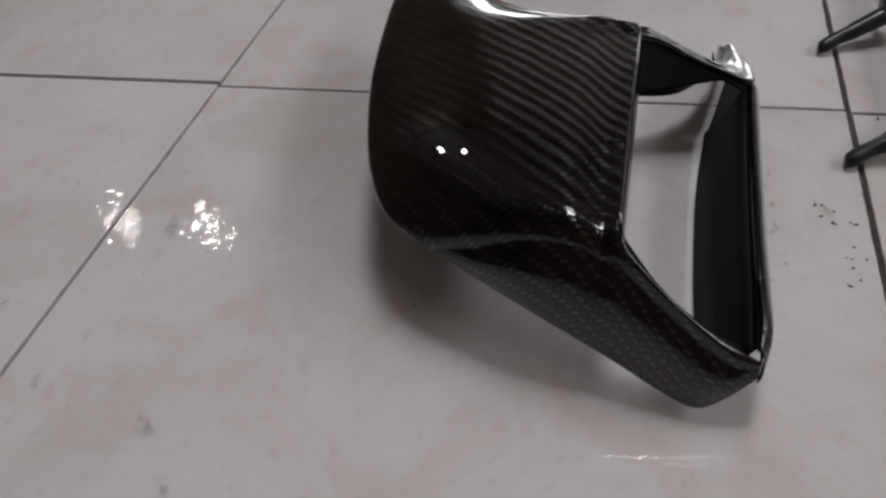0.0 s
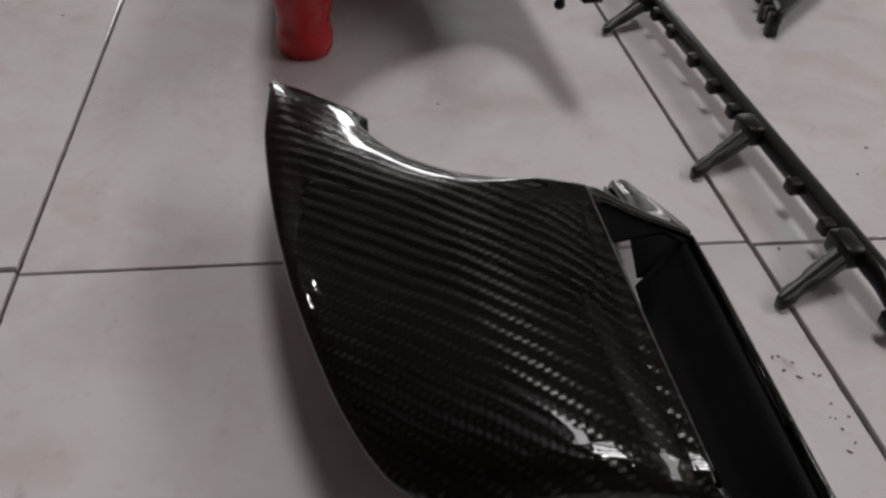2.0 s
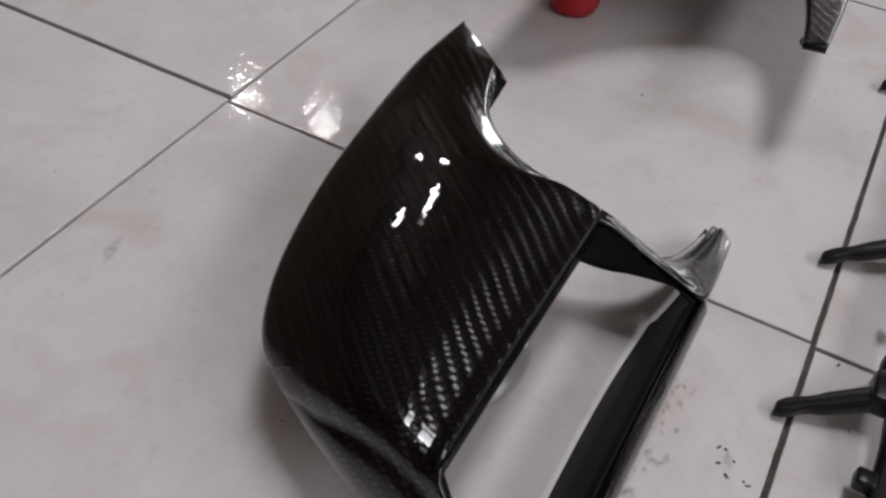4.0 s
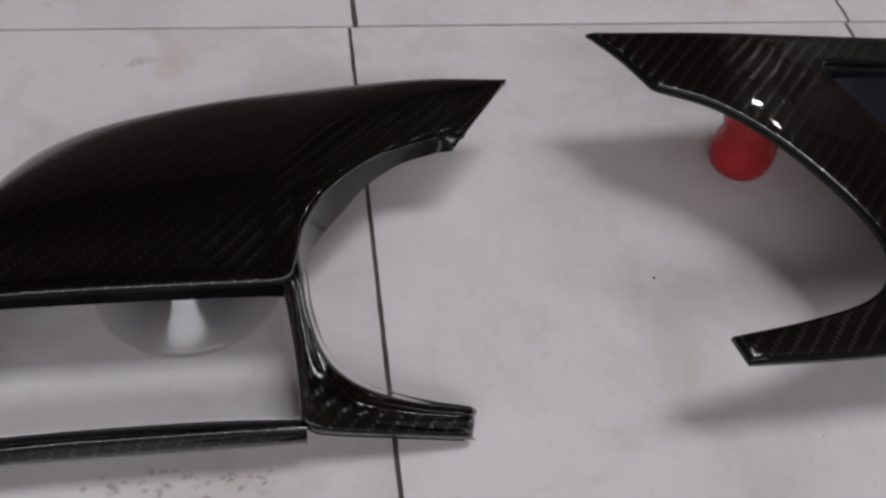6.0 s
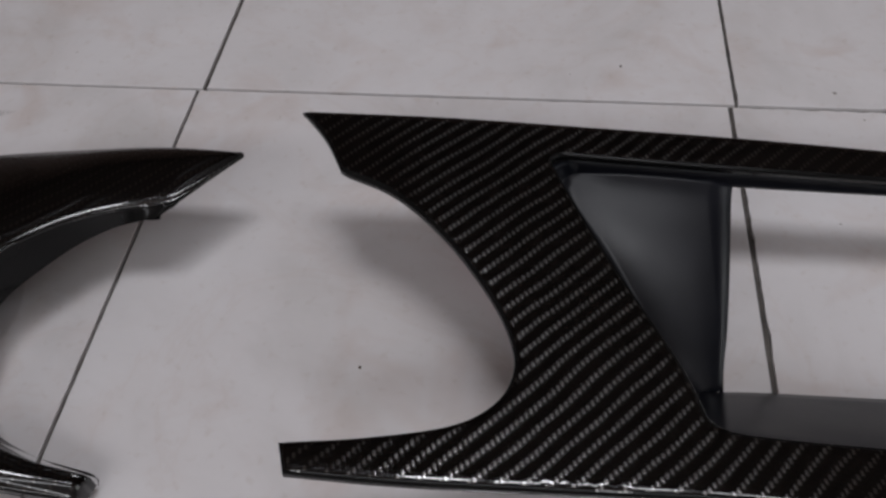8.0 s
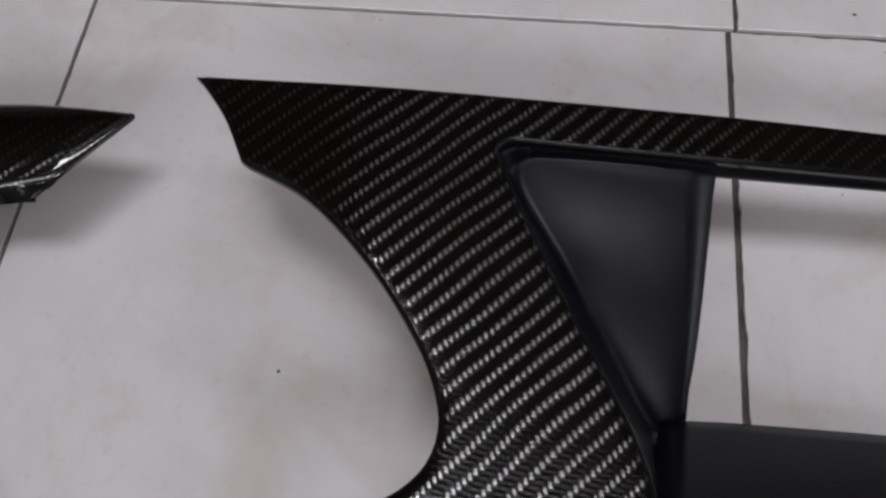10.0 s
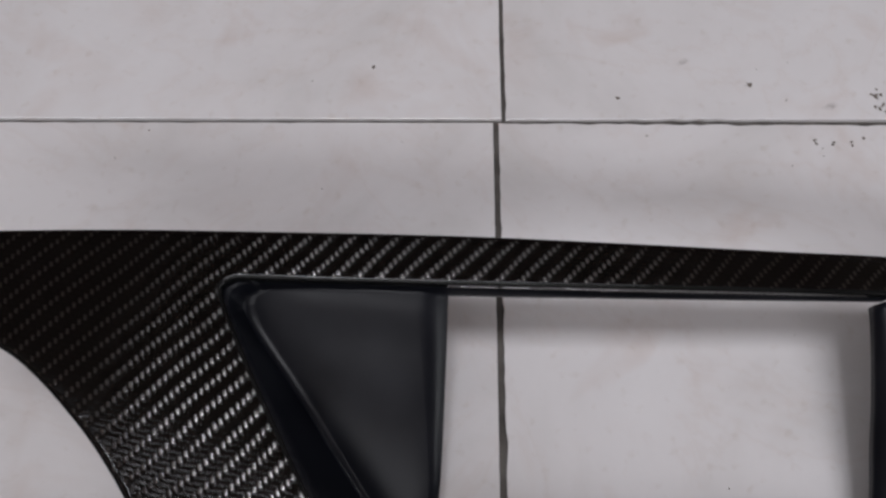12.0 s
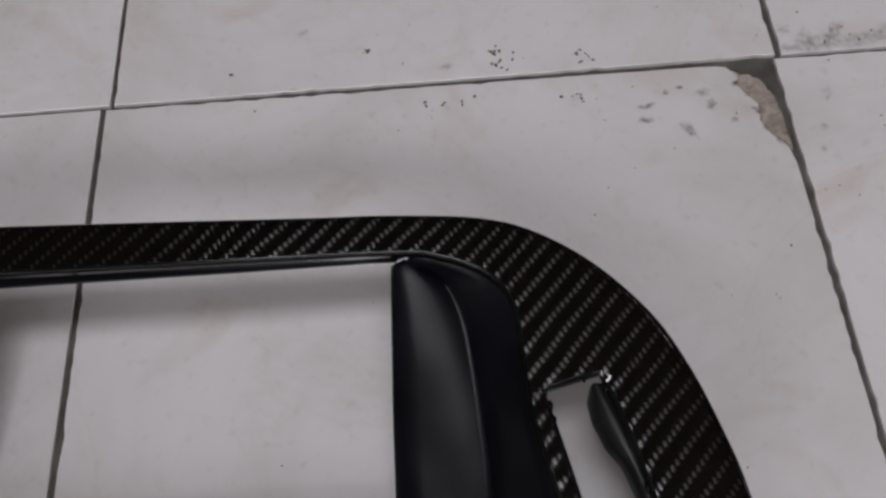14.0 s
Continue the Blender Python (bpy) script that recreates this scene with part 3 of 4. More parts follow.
def height_from(samples):
    s = np.array(samples)
    basis = lambda x, y: np.column_stack([np.ones_like(x), x, y, x * x, x * y])
    k = np.linalg.lstsq(basis(s[:, 0], s[:, 1]), s[:, 2], rcond=None)[0]
    # the face swells slightly along the scooped end
    return lambda p: basis(p[:, 0], p[:, 1]) @ k + 0.0036 * np.exp(-((p[:, 0] - 0.155) ** 2 + (p[:, 1] + 0.152) ** 2) / (2 * 0.030 ** 2))


def plate(outline, holes, height, step, roll, drop, hole_roll):
    """A moulded sheet over a plan with holes: rounded shoulders and a turned-down rim at every edge."""
    from mathutils.geometry import delaunay_2d_cdt
    loops = [outline] + holes
    pts, edges = [], []
    for lp in loops:
        n0 = len(pts)
        pts += [tuple(p) for p in lp]
        edges += [(n0 + k, n0 + (k + 1) % len(lp)) for k in range(len(lp))]
    extra = []
    for k, lp in enumerate(loops):
        for d in (0.06, 0.22, 0.5, 0.95):
            extra.append(inset(lp, (roll if k == 0 else hole_roll) * d, 1 if k == 0 else -1))
    gx, gy = np.meshgrid(np.arange(outline[:, 0].min(), outline[:, 0].max(), step), np.arange(outline[:, 1].min(), outline[:, 1].max(), step))
    grid = np.column_stack([gx.ravel(), gy.ravel()])
    grid = grid[edge_distance(grid, loops) > roll * 1.25]
    rings = np.vstack(extra)
    rings = rings[edge_distance(rings, loops) > hole_roll * 0.045]
    extra = np.vstack([rings, grid])
    ok = inside(extra, outline)
    for h in holes:
        ok &= ~inside(extra, h)
    pts += [tuple(p) for p in extra[ok]]
    co, _, faces, *_ = delaunay_2d_cdt([Vector(p) for p in pts], edges, [], 0, 1e-6)
    flat = np.array([tuple(c) for c in co])
    mid = np.array([flat[list(f)].mean(0) for f in faces])
    keep = inside(mid, outline)
    for h in holes:
        keep &= ~inside(mid, h)
    z = height(flat) + 0.0022
    for group, size in (([outline], roll), (holes, hole_roll)):
        d = np.clip(edge_distance(flat, group) / size, 0, 1)
        z = z - size * 0.75 * (1 - np.sqrt(1 - (1 - d) ** 2))
    bm = bmesh.new()
    vs = [bm.verts.new((x, y, zz)) for (x, y), zz in zip(flat, z)]
    plain_rim = edge_distance(mid, loops) < 0.0013
    for f, k, bare in zip(faces, keep, plain_rim):
        if k:
            bm.faces.new([vs[i] for i in f]).material_index = int(bare)
    for v in [v for v in bm.verts if not v.link_faces]:
        bm.verts.remove(v)
    rim_edges = [e for e in bm.edges if e.is_boundary]
    new_geom = bmesh.ops.extrude_edge_only(bm, edges=rim_edges)["geom"]
    for v in new_geom:
        if isinstance(v, bmesh.types.BMVert):
            v.co.z -= drop
        if isinstance(v, bmesh.types.BMFace):
            v.material_index = 1
    return bm


long_panel = thing("carbon_console_panel", (0.30, -0.18, 0.0), "long glossy carbon-fibre panel with matte black insert, propped above tiles", "car trim panel", "carbon-fibre car parts")
z_top = height_from([(0.097, -0.099, 0.072), (0.12, -0.13, 0.071), (0.194, -0.214, 0.061), (0.118, -0.25, 0.058), (0.27, -0.255, 0.055), (0.28, -0.11, 0.060),
                     (0.28, -0.093, 0.060), (0.40, -0.095, 0.055), (0.431, -0.112, 0.053), (0.533, -0.196, 0.050), (0.472, -0.154, 0.051), (0.52, -0.25, 0.049)])
outline = loop(([(0.0955, -0.0992), (0.16, -0.0960), (0.21, -0.0945), (0.28, -0.0936), (0.341, -0.0945), (0.40, -0.0960), (0.433, -0.0968), (0.462, -0.0996), (0.480, -0.106), (0.498, -0.119),
                 (0.514, -0.138), (0.523, -0.157), (0.529, -0.177), (0.533, -0.196), (0.535, -0.225), (0.530, -0.25)], 130),
               ([(0.530, -0.25), (0.45, -0.254), (0.35, -0.255), (0.267, -0.2545), (0.209, -0.2565), (0.158, -0.2585), (0.1195, -0.2585)], 70),
               ([(0.1195, -0.2585), (0.116, -0.248)], 4),
               ([(0.116, -0.248), (0.145, -0.2435), (0.173, -0.2365), (0.1874, -0.2265), (0.1925, -0.2135), (0.1896, -0.1992), (0.1806, -0.1829), (0.1643, -0.1627), (0.1415, -0.1425), (0.1173, -0.1310)], 60),
               ([(0.1175, -0.1305), (0.108, -0.1135), (0.0955, -0.0985)], 12))
cutout = loop(([(0.208, -0.1124), (0.28, -0.1124), (0.36, -0.1121), (0.431, -0.1122), (0.446, -0.1143), (0.460, -0.1204), (0.4685, -0.131), (0.470, -0.150), (0.471, -0.166), (0.4735, -0.182), (0.477, -0.205), (0.474, -0.226)], 110),
              ([(0.474, -0.226), (0.46, -0.231), (0.40, -0.232), (0.33, -0.232), (0.270, -0.231), (0.258, -0.226)], 50),
              ([(0.258, -0.226), (0.252, -0.210), (0.243, -0.193), (0.231, -0.172), (0.217, -0.146), (0.2050, -0.1215), (0.2035, -0.1150), (0.208, -0.1124)], 44))
slot = loop(([(0.4765, -0.1625), (0.486, -0.160), (0.494, -0.158)], 8), ([(0.494, -0.158), (0.4985, -0.172), (0.503, -0.192), (0.508, -0.216)], 14),
            ([(0.508, -0.216), (0.496, -0.222), (0.487, -0.219)], 8), ([(0.487, -0.219), (0.484, -0.198), (0.480, -0.178), (0.4765, -0.1625)], 14))
sheet = plate(outline, [cutout, slot], z_top, 0.0032, 0.0026, 0.0020, 0.0014)
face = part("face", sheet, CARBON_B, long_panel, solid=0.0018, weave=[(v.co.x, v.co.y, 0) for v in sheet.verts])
face.data.materials.append(GLOSS)


def on_top(points, dz):
    p = np.array(points)
    return [(x, y, z + dz) for (x, y), z in zip(points, z_top(p))]


n = 30
d_edge = curve_through(on_top([(0.213, -0.111), (0.2045, -0.1145), (0.2055, -0.1215), (0.2175, -0.146), (0.2315, -0.172), (0.2435, -0.193), (0.2525, -0.210), (0.2585, -0.226)], -0.003), n)
l_edge = curve_through([(0.216, -0.1112, 0.0560), (0.2085, -0.1145, 0.0535), (0.2115, -0.1235, 0.049), (0.227, -0.143, 0.0405), (0.240, -0.161, 0.031), (0.251, -0.176, 0.022), (0.260, -0.187, 0.015), (0.266, -0.193, 0.012)], n)
w_edge = curve_through([(0.279, -0.1112, 0.0535), (0.2787, -0.116, 0.0495), (0.2785, -0.125, 0.0445), (0.2780, -0.138, 0.039), (0.2774, -0.153, 0.0325), (0.2766, -0.168, 0.025), (0.2755, -0.180, 0.018), (0.2755, -0.188, 0.013)], n)
part("insert_left", loft([d_edge + np.array([-0.005, 0.003, -0.0006])] + between(d_edge, l_edge, (0, 0.15, 0.5, 0.85)) + between(l_edge, w_edge, (0, 0.06, 0.3, 0.6, 0.85, 1.0), 0.002) + [w_edge + np.array([0.0003, 0, -0.003])]), MATTE, long_panel, "matte black plastic insert", solid=0.0015)
top_a = curve_through(on_top([(0.206, -0.1105), (0.28, -0.1105), (0.36, -0.1105), (0.435, -0.1112)], -0.003), 20)
top_b = curve_through([(0.206, -0.1118, 0.0560), (0.28, -0.1120, 0.0528), (0.36, -0.1122, 0.0512), (0.432, -0.1118, 0.0492)], 20)
part("insert_top", loft([top_a + np.array([0, 0.0045, 0.0022])] + between(top_a, top_b, (0, 0.5, 1.0)) + [top_b + np.array([0, 0, -0.0015])]), MATTE, long_panel, "matte black plastic insert", solid=0.0015)
e_edge = curve_through(on_top([(0.436, -0.1112), (0.446, -0.1135), (0.460, -0.120), (0.4685, -0.131), (0.470, -0.150), (0.471, -0.166), (0.4735, -0.182), (0.477, -0.205), (0.474, -0.226)], -0.003), n)
f_edge = curve_through([(0.434, -0.1115, 0.046), (0.440, -0.1135, 0.045), (0.448, -0.119, 0.042), (0.453, -0.131, 0.038), (0.4555, -0.146, 0.034), (0.457, -0.161, 0.030), (0.458, -0.175, 0.026), (0.458, -0.189, 0.022), (0.457, -0.199, 0.018)], n)
g_edge = curve_through([(0.431, -0.112, 0.045), (0.4308, -0.116, 0.0445), (0.4305, -0.122, 0.043), (0.430, -0.131, 0.040), (0.4293, -0.144, 0.035), (0.4285, -0.157, 0.029), (0.428, -0.169, 0.024), (0.4275, -0.180, 0.018), (0.427, -0.189, 0.013)], n)
part("insert_right", loft([e_edge + np.array([0.0042, 0.0020, 0.0022])] + between(e_edge, f_edge, (0, 0.12, 0.5, 0.9)) + between(f_edge, g_edge, (0, 0.08, 0.35, 0.7, 1.0), 0.0015) + [g_edge + np.array([-0.0003, 0, -0.003])]), MATTE, long_panel, "matte black plastic insert", solid=0.0015)
low_a = curve_through(on_top([(0.255, -0.230), (0.30, -0.2325), (0.38, -0.2325), (0.474, -0.230)], -0.003), 20)
low_b = curve_through([(0.266, -0.1905, 0.0125), (0.30, -0.189, 0.0125), (0.38, -0.189, 0.0125), (0.457, -0.195, 0.014)], 20)
part("insert_bottom", loft([low_a + np.array([0, -0.0045, 0.0022])] + between(low_a, low_b, (0, 0.1, 0.5, 0.9, 1.0), 0.001) + [low_b + np.array([0, 0.0005, -0.004])]), MATTE, long_panel, "matte black plastic insert", solid=0.0015)
slot_edge = curve_through([(0.4925, -0.1595), (0.4985, -0.174), (0.503, -0.192), (0.508, -0.216)], 24)
seal_wide = np.interp(np.linspace(0, 1, 24), [0, 0.08, 0.2, 0.36, 0.46, 0.6, 1.0], [0.0008, 0.0040, 0.0062, 0.0058, 0.0032, 0.0026, 0.0030])
seal_rows = []
for (x, y), w in zip(slot_edge, seal_wide):
    seal_rows.append(np.array([(x - w, y, 0.0400), (x - w * 0.92, y, 0.0445), (x - w * 0.6, y, 0.0468), (x - w * 0.1, y, 0.0476), (x + 0.0030, y, 0.0472), (x + 0.0035, y, 0.0400)]))
part("slot_seal", loft(seal_rows), BLACK, face, "black rubber seal")
own = random.Random(21)
slot_rim = np.vstack([slot[:22], slot[30:]])
for k in range(13):
    x, y = slot_rim[(k * 7 + own.randrange(3)) % len(slot_rim)]
    bead = bmesh.new()
    r = own.uniform(0.0005, 0.0011)
    bmesh.ops.create_uvsphere(bead, u_segments=10, v_segments=6, radius=r, matrix=Matrix.Translation((x, y, float(z_top(np.array([(x, y)]))[0]) + 0.0008)) @ Matrix.Diagonal((1.0, 1.8, 0.8, 1)))
    part("resin_bead", bead, GLOSS, face, "hardened clear-coat drip")
for x, y, r in ((0.5103, -0.1912, 0.0015), (0.5090, -0.1868, 0.0010), (0.4954, -0.1545, 0.0010), (0.4810, -0.1590, 0.0012), (0.4765, -0.1600, 0.0010), (0.4725, -0.1660, 0.0009), (0.4735, -0.1767, 0.0009)):
    bead = bmesh.new()
    bmesh.ops.create_uvsphere(bead, u_segments=10, v_segments=6, radius=r, matrix=Matrix.Translation((x, y, float(z_top(np.array([(x, y)]))[0]) + 0.0004)) @ Matrix.Diagonal((1.0, 1.4, 0.8, 1)))
    part("resin_bead", bead, GLOSS, face, "hardened clear-coat drip")
stub = curve_through([(0.148, -0.2510, 0.0575), (0.149, -0.2500, 0.0530), (0.1525, -0.2485, 0.0470), (0.1545, -0.2475, 0.0425)], 10)
rows = [np.array([p + 0.0019 * np.array([math.cos(a), 0.3 * math.sin(a), math.sin(a)]) for a in np.linspace(0, 2 * math.pi, 10, endpoint=False)]) for p in stub]
stub_ob = part("mounting_stub", loft(rows, closed=True), BLACK, long_panel, "black plastic mounting stub")
ball = bmesh.new()
bmesh.ops.create_uvsphere(ball, u_segments=16, v_segments=10, radius=0.0030, matrix=Matrix.Translation((0.1548, -0.2472, 0.0415)))
part("ball_stud", ball, BLACK, stub_ob, "black ball-ended mounting stud")

# ---- red bottle under the long panel ----
red = thing("red_plastic_bottle", (0.189, -0.1120, 0.0), "small waisted red plastic bottle standing upright on the tiles", "bottle")
prof = [(0.0105, 0.0), (0.0145, 0.0012), (0.0162, 0.005), (0.0165, 0.012), (0.0158, 0.0165), (0.0146, 0.0195), (0.0150, 0.0205), (0.0146, 0.0215), (0.0164, 0.0265), (0.0174, 0.034), (0.0176, 0.041), (0.0172, 0.0445), (0.0150, 0.0465), (0.0095, 0.0472)]
b = lathe([(r * 0.96, z) for r, z in prof], 44)
bmesh.ops.translate(b, verts=b.verts, vec=(0.189, -0.1120, 0.0))
part("body", b, RED, red)

# ---- funnel under the small panel ----
funnel = thing("plastic_funnel", (-0.079, -0.165, 0.0), "upturned smoke-grey translucent plastic funnel propping the panel", "funnel")
cone = lathe([(0.0400, 0.0004), (0.0412, 0.0010), (0.0412, 0.0022), (0.0395, 0.0034), (0.0350, 0.0068), (0.0285, 0.0128), (0.0215, 0.0194), (0.0150, 0.0260), (0.0118, 0.0305), (0.0105, 0.0360)], 64)
for v in cone.verts:
    v.co.x *= 1 - 0.36 * min(1.0, v.co.z / 0.014)
bmesh.ops.translate(cone, verts=cone.verts, vec=(-0.079, -0.165, 0))
part("cone", cone, SMOKE, funnel)
neck = lathe([(0.0095, 0.0300), (0.0090, 0.0360), (0.0085, 0.0550)], 40)
bmesh.ops.translate(neck, verts=neck.verts, vec=(-0.079, -0.165, 0))
part("neck", neck, RAW, funnel, "black inner neck")

# ---- black clip strips ----


def clip_strip(at, turn, length, rise, prongs, nubs, label):
    """A ridged bar whose near end curves down to the floor; flat prongs reach down from it to the floor."""
    ob = thing("clip_strip", at, label, "car trim strip", "black clip strips")
    turn_m = Matrix.Translation(at) @ Matrix.Rotation(radians(turn), 4, "Z")

    def base(x):
        q = min(1.0, max(0.0, x / 0.045))
        return rise * q * q * (3 - 2 * q)

    rows, m = [], 60
    for k in range(m + 1):
        x = (k / m) ** 1.8 * length
        blunt_end = max(0.2, math.sqrt(1 - (1 - min(1.0, x / 0.012)) ** 2))
        w, h, z0, side = 0.0044 * blunt_end, 0.0100 * max(0.35, min(1.0, x / 0.04)), base(x), -0.0012 * max(0.0, 1 - x / 0.05)
        ring = []
        for a in range(14):
            q = 2 * math.pi * a / 14
            cx, cz = math.cos(q), math.sin(q)
            ring.append((x, side + w * (abs(cx) ** 0.7) * (1 if cx > 0 else -1), z0 + h * 0.5 + h * 0.5 * (abs(cz) ** 0.8) * (1 if cz > 0 else -1)))
        rows.append(np.array(ring))
    bm = loft(rows, closed=True)
    bm.verts.ensure_lookup_table()
    bm.faces.new(bm.verts[:14])
    bm.faces.new(bm.verts[-14:])
    bm.transform(turn_m)
    part("bar", bm, BLACK, ob)
    for px, lean, reach in prongs:
        rows, zb = [], base(px)
        for k in range(13):
            q = k / 12
            w = 0.0058 - 0.0016 * q
            if k in (8, 9):
                w -= 0.0010
            if k == 12:
                w -= 0.0014
            mid = (zb + 0.0065) * (1 - q) + 0.0032 * q
            hh = 0.0048 - 0.0022 * q
            y, x = 0.003 + reach * q, px + lean * q
            rows.append(np.array([(x - w, y, mid - hh * 0.6), (x - w * 0.95, y, mid + hh * 0.5), (x - w * 0.55, y, mid + hh), (x + w * 0.1, y, mid + hh * 0.75), (x + w * 0.55, y, mid + hh), (x + w * 0.95, y, mid + hh * 0.5), (x + w, y, mid - hh * 0.6), (x, y, mid - hh)]))
        bm = loft(rows, closed=True)
        bm.verts.ensure_lookup_table()
        bm.faces.new(bm.verts[:8])
        bm.faces.new(bm.verts[-8:])
        bm.transform(turn_m)
        prong = part("prong", bm, BLACK, ob, bevel=0.0005)
        bm = box(px - 0.0085, px + 0.0075, 0.002, 0.0115, zb + 0.001, zb + 0.0112, 0.0018)
        bm.transform(turn_m)
        part("prong_root", bm, BLACK, prong)
    for nx, nl in nubs:
        zb = base(nx)
        bm = box(nx - 0.0038, nx + 0.0038, 0.002, 0.0035 + nl, zb + 0.0015, zb + 0.0085, 0.0018)
        bmesh.ops.bevel(bm, geom=[e for e in bm.edges if e.calc_length() > 0.003], offset=0.0005, segments=1, affect="EDGES")
        bm.transform(turn_m)
        part("nub", bm, BLACK, ob)
    return ob


clip_strip((-0.084, -0.3338, 0.0), 1.35, 0.47, 0.009, [(0.059, -0.017, 0.0365), (0.151, -0.018, 0.0365), (0.306, -0.017, 0.033)],
           [(0.022, 0.006), (0.074, 0.006), (0.104, 0.006), (0.170, 0.006), (0.196, 0.006), (0.226, 0.005), (0.262, 0.004), (0.287, 0.005), (0.36, 0.006)], "long black plastic trim strip with mounting prongs lying on the tiles")

# ---- black plate beside the strip ----
plate_ob = thing("trim_plate", (0.24, -0.42, 0.0), "black plastic trim plate with edge clips lying on the tiles", "car trim panel")
near_side = curve_through([(0.1935, -0.3955, 0.0165), (0.225, -0.4025, 0.019), (0.26, -0.4100, 0.021), (0.36, -0.432, 0.024)], 24)
far_side = curve_through([(0.1950, -0.3985, 0.0165), (0.218, -0.421, 0.0185), (0.248, -0.4514, 0.020), (0.32, -0.52, 0.021)], 24)
side_low = near_side - UP * 0.006 + np.array([0.001, -0.0015, 0])
part("plate", loft(bend(side_low, near_side, near_side * 0.94 + far_side * 0.06, 4) + between(near_side, far_side, (0.2, 0.5, 0.8, 0.97, 1.0), 0.002) + [far_side - UP * 0.005]), BLACK, plate_ob, solid=0.002)
for k, (cx, cy, r) in enumerate([(0.2005, -0.3965, 0.0036), (0.2105, -0.3985, 0.0028), (0.2215, -0.4010, 0.0034), (0.2375, -0.4045, 0.0030)]):
    part("clip", box(cx - r, cx + r, cy - 0.004, cy + 0.0026, 0.0 if k in (0, 2) else 0.006, 0.0150, 0.0012), BLACK, plate_ob)
part("foot", box(0.285, 0.300, -0.462, -0.450, 0.0, 0.019, 0.0015), BLACK, plate_ob)

# ---- floor tiles ----
T, GAP = 0.30, 0.0023


# the broken line of the chipped corner, as distances from its two edges
BREAK = [(0.0021, 0.0473), (0.0047, 0.0433), (0.0080, 0.0395), (0.0096, 0.0360), (0.0112, 0.0322), (0.0104, 0.0270), (0.0101, 0.0234), (0.0136, 0.0186), (0.0152, 0.0160), (0.0173, 0.0121), (0.0160, 0.0090),
         (0.0152, 0.0064), (0.0180, 0.0048), (0.0200, 0.0026), (0.0239, 0.0018), (0.0340, 0.0014)]


def tile_mesh(corner_cut, wear, seed):
    """One tile with slightly uneven edges; wear is how far they are nibbled, in metres."""
    bm, own = bmesh.new(), random.Random(seed)
    h = T / 2 - GAP / 2
    ring = [(-h, -h), (h, -h), (h, h), (-h, h)]
    if corner_cut:
        ring = [(-h, -h), (h - 0.0002, -h), (h - 0.0004, h - 0.10), (h - 0.0008, h - 0.055)] + [(h - dx, h - dy) for dx, dy in BREAK] + [(h - 0.10, h - 0.0010), (-h, h)]
    fine = []
    for k, (ax, ay) in enumerate(ring):
        bx, by = ring[(k + 1) % len(ring)]
        n = max(1, int(math.hypot(bx - ax, by - ay) / 0.0042))
        for m in range(n):
            q = m / n
            nibble = wear * own.uniform(0, 1) ** 5 if m else 0.0
            x, y = ax + (bx - ax) * q, ay + (by - ay) * q
            fine.append((x - math.copysign(nibble, x) * (abs(x) > abs(y)), y - math.copysign(nibble, y) * (abs(y) >= abs(x))))
    ring = fine
    top = bm.faces.new([bm.verts.new((x, y, 0)) for x, y in ring])
    low = bmesh.ops.extrude_face_region(bm, geom=[top])["geom"]
    bmesh.ops.translate(bm, verts=[v for v in low if isinstance(v, bmesh.types.BMVert)], vec=(0, 0, -0.006))
    bmesh.ops.recalc_face_normals(bm, faces=bm.faces)
    edges = [e for e in bm.edges if all(abs(v.co.z) < 1e-6 for v in e.verts)]
    bmesh.ops.bevel(bm, geom=edges, offset=0.0003, segments=1, affect="EDGES", profile=0.5)
    me = bpy.data.meshes.new("tile")
    bm.to_mesh(me)
    bm.free()
    me.materials.append(TILE)
    return me


plain = [tile_mesh(False, 0.0003, k) for k in range(3)]
worn, chipped = tile_mesh(False, 0.0009, 7), tile_mesh(True, 0.0009, 8)
rng = random.Random(4)
for j in range(-8, 10):
    for i in range(-7, 11):
        here = chipped if (i, j) == (1, -1) else worn if (i, j) in ((2, -1), (2, 0), (1, 0)) else plain[(i + 2 * j) % 3]
        ob = new("tile", here)
        slide = 0.0035 if j >= 0 else (-0.002 if j < -1 else 0.0)
        ob.location = ((i + 0.5) * T + slide + rng.uniform(-0.0003, 0.0003), (j + 0.5) * T + rng.uniform(-0.0003, 0.0003), rng.uniform(-0.00015, 0.00015))
        ob.rotation_euler = (rng.uniform(-0.0006, 0.0006), rng.uniform(-0.0006, 0.0006), rng.uniform(-0.0005, 0.0005))
        ob.parent = floor

# the bare tile body that shows where the corner broke off
own = random.Random(5)
h = T / 2 - GAP / 2
line = np.array([(0.45 + h - dx, -0.15 + h - dy, -0.0005) for dx, dy in BREAK[:12]])
cut = curve_through([tuple(p) for p in line], 40)
joint = np.column_stack([np.interp(cut[:, 1], [-0.05, -0.03, -0.018, -0.011, -0.007], [0.5990, 0.5988, 0.5975, 0.5940, 0.5880]), cut[:, 1], np.full(40, -0.0019)])
joint[:, 0] = np.maximum(joint[:, 0], cut[:, 0] + 0.0002)
rows = [cut + np.array([-0.0006, 0, -0.0006])] + [cut * (1 - t) + joint * t + np.array([(own.gauss(0, 0.0002), own.gauss(0, 0.0002), own.gauss(0, 0.00022)) for k in range(40)]) for t in (0.06, 0.2, 0.35, 0.5, 0.65, 0.8, 0.92)] + [joint + np.array([0.0002, 0, -0.0006])]
part("bare_tile_body", loft(rows), BISCUIT, floor, "rough broken clay tile corner", smooth=False)

# ---- dirt specks ----
bm = bmesh.new()
rng = random.Random(11)


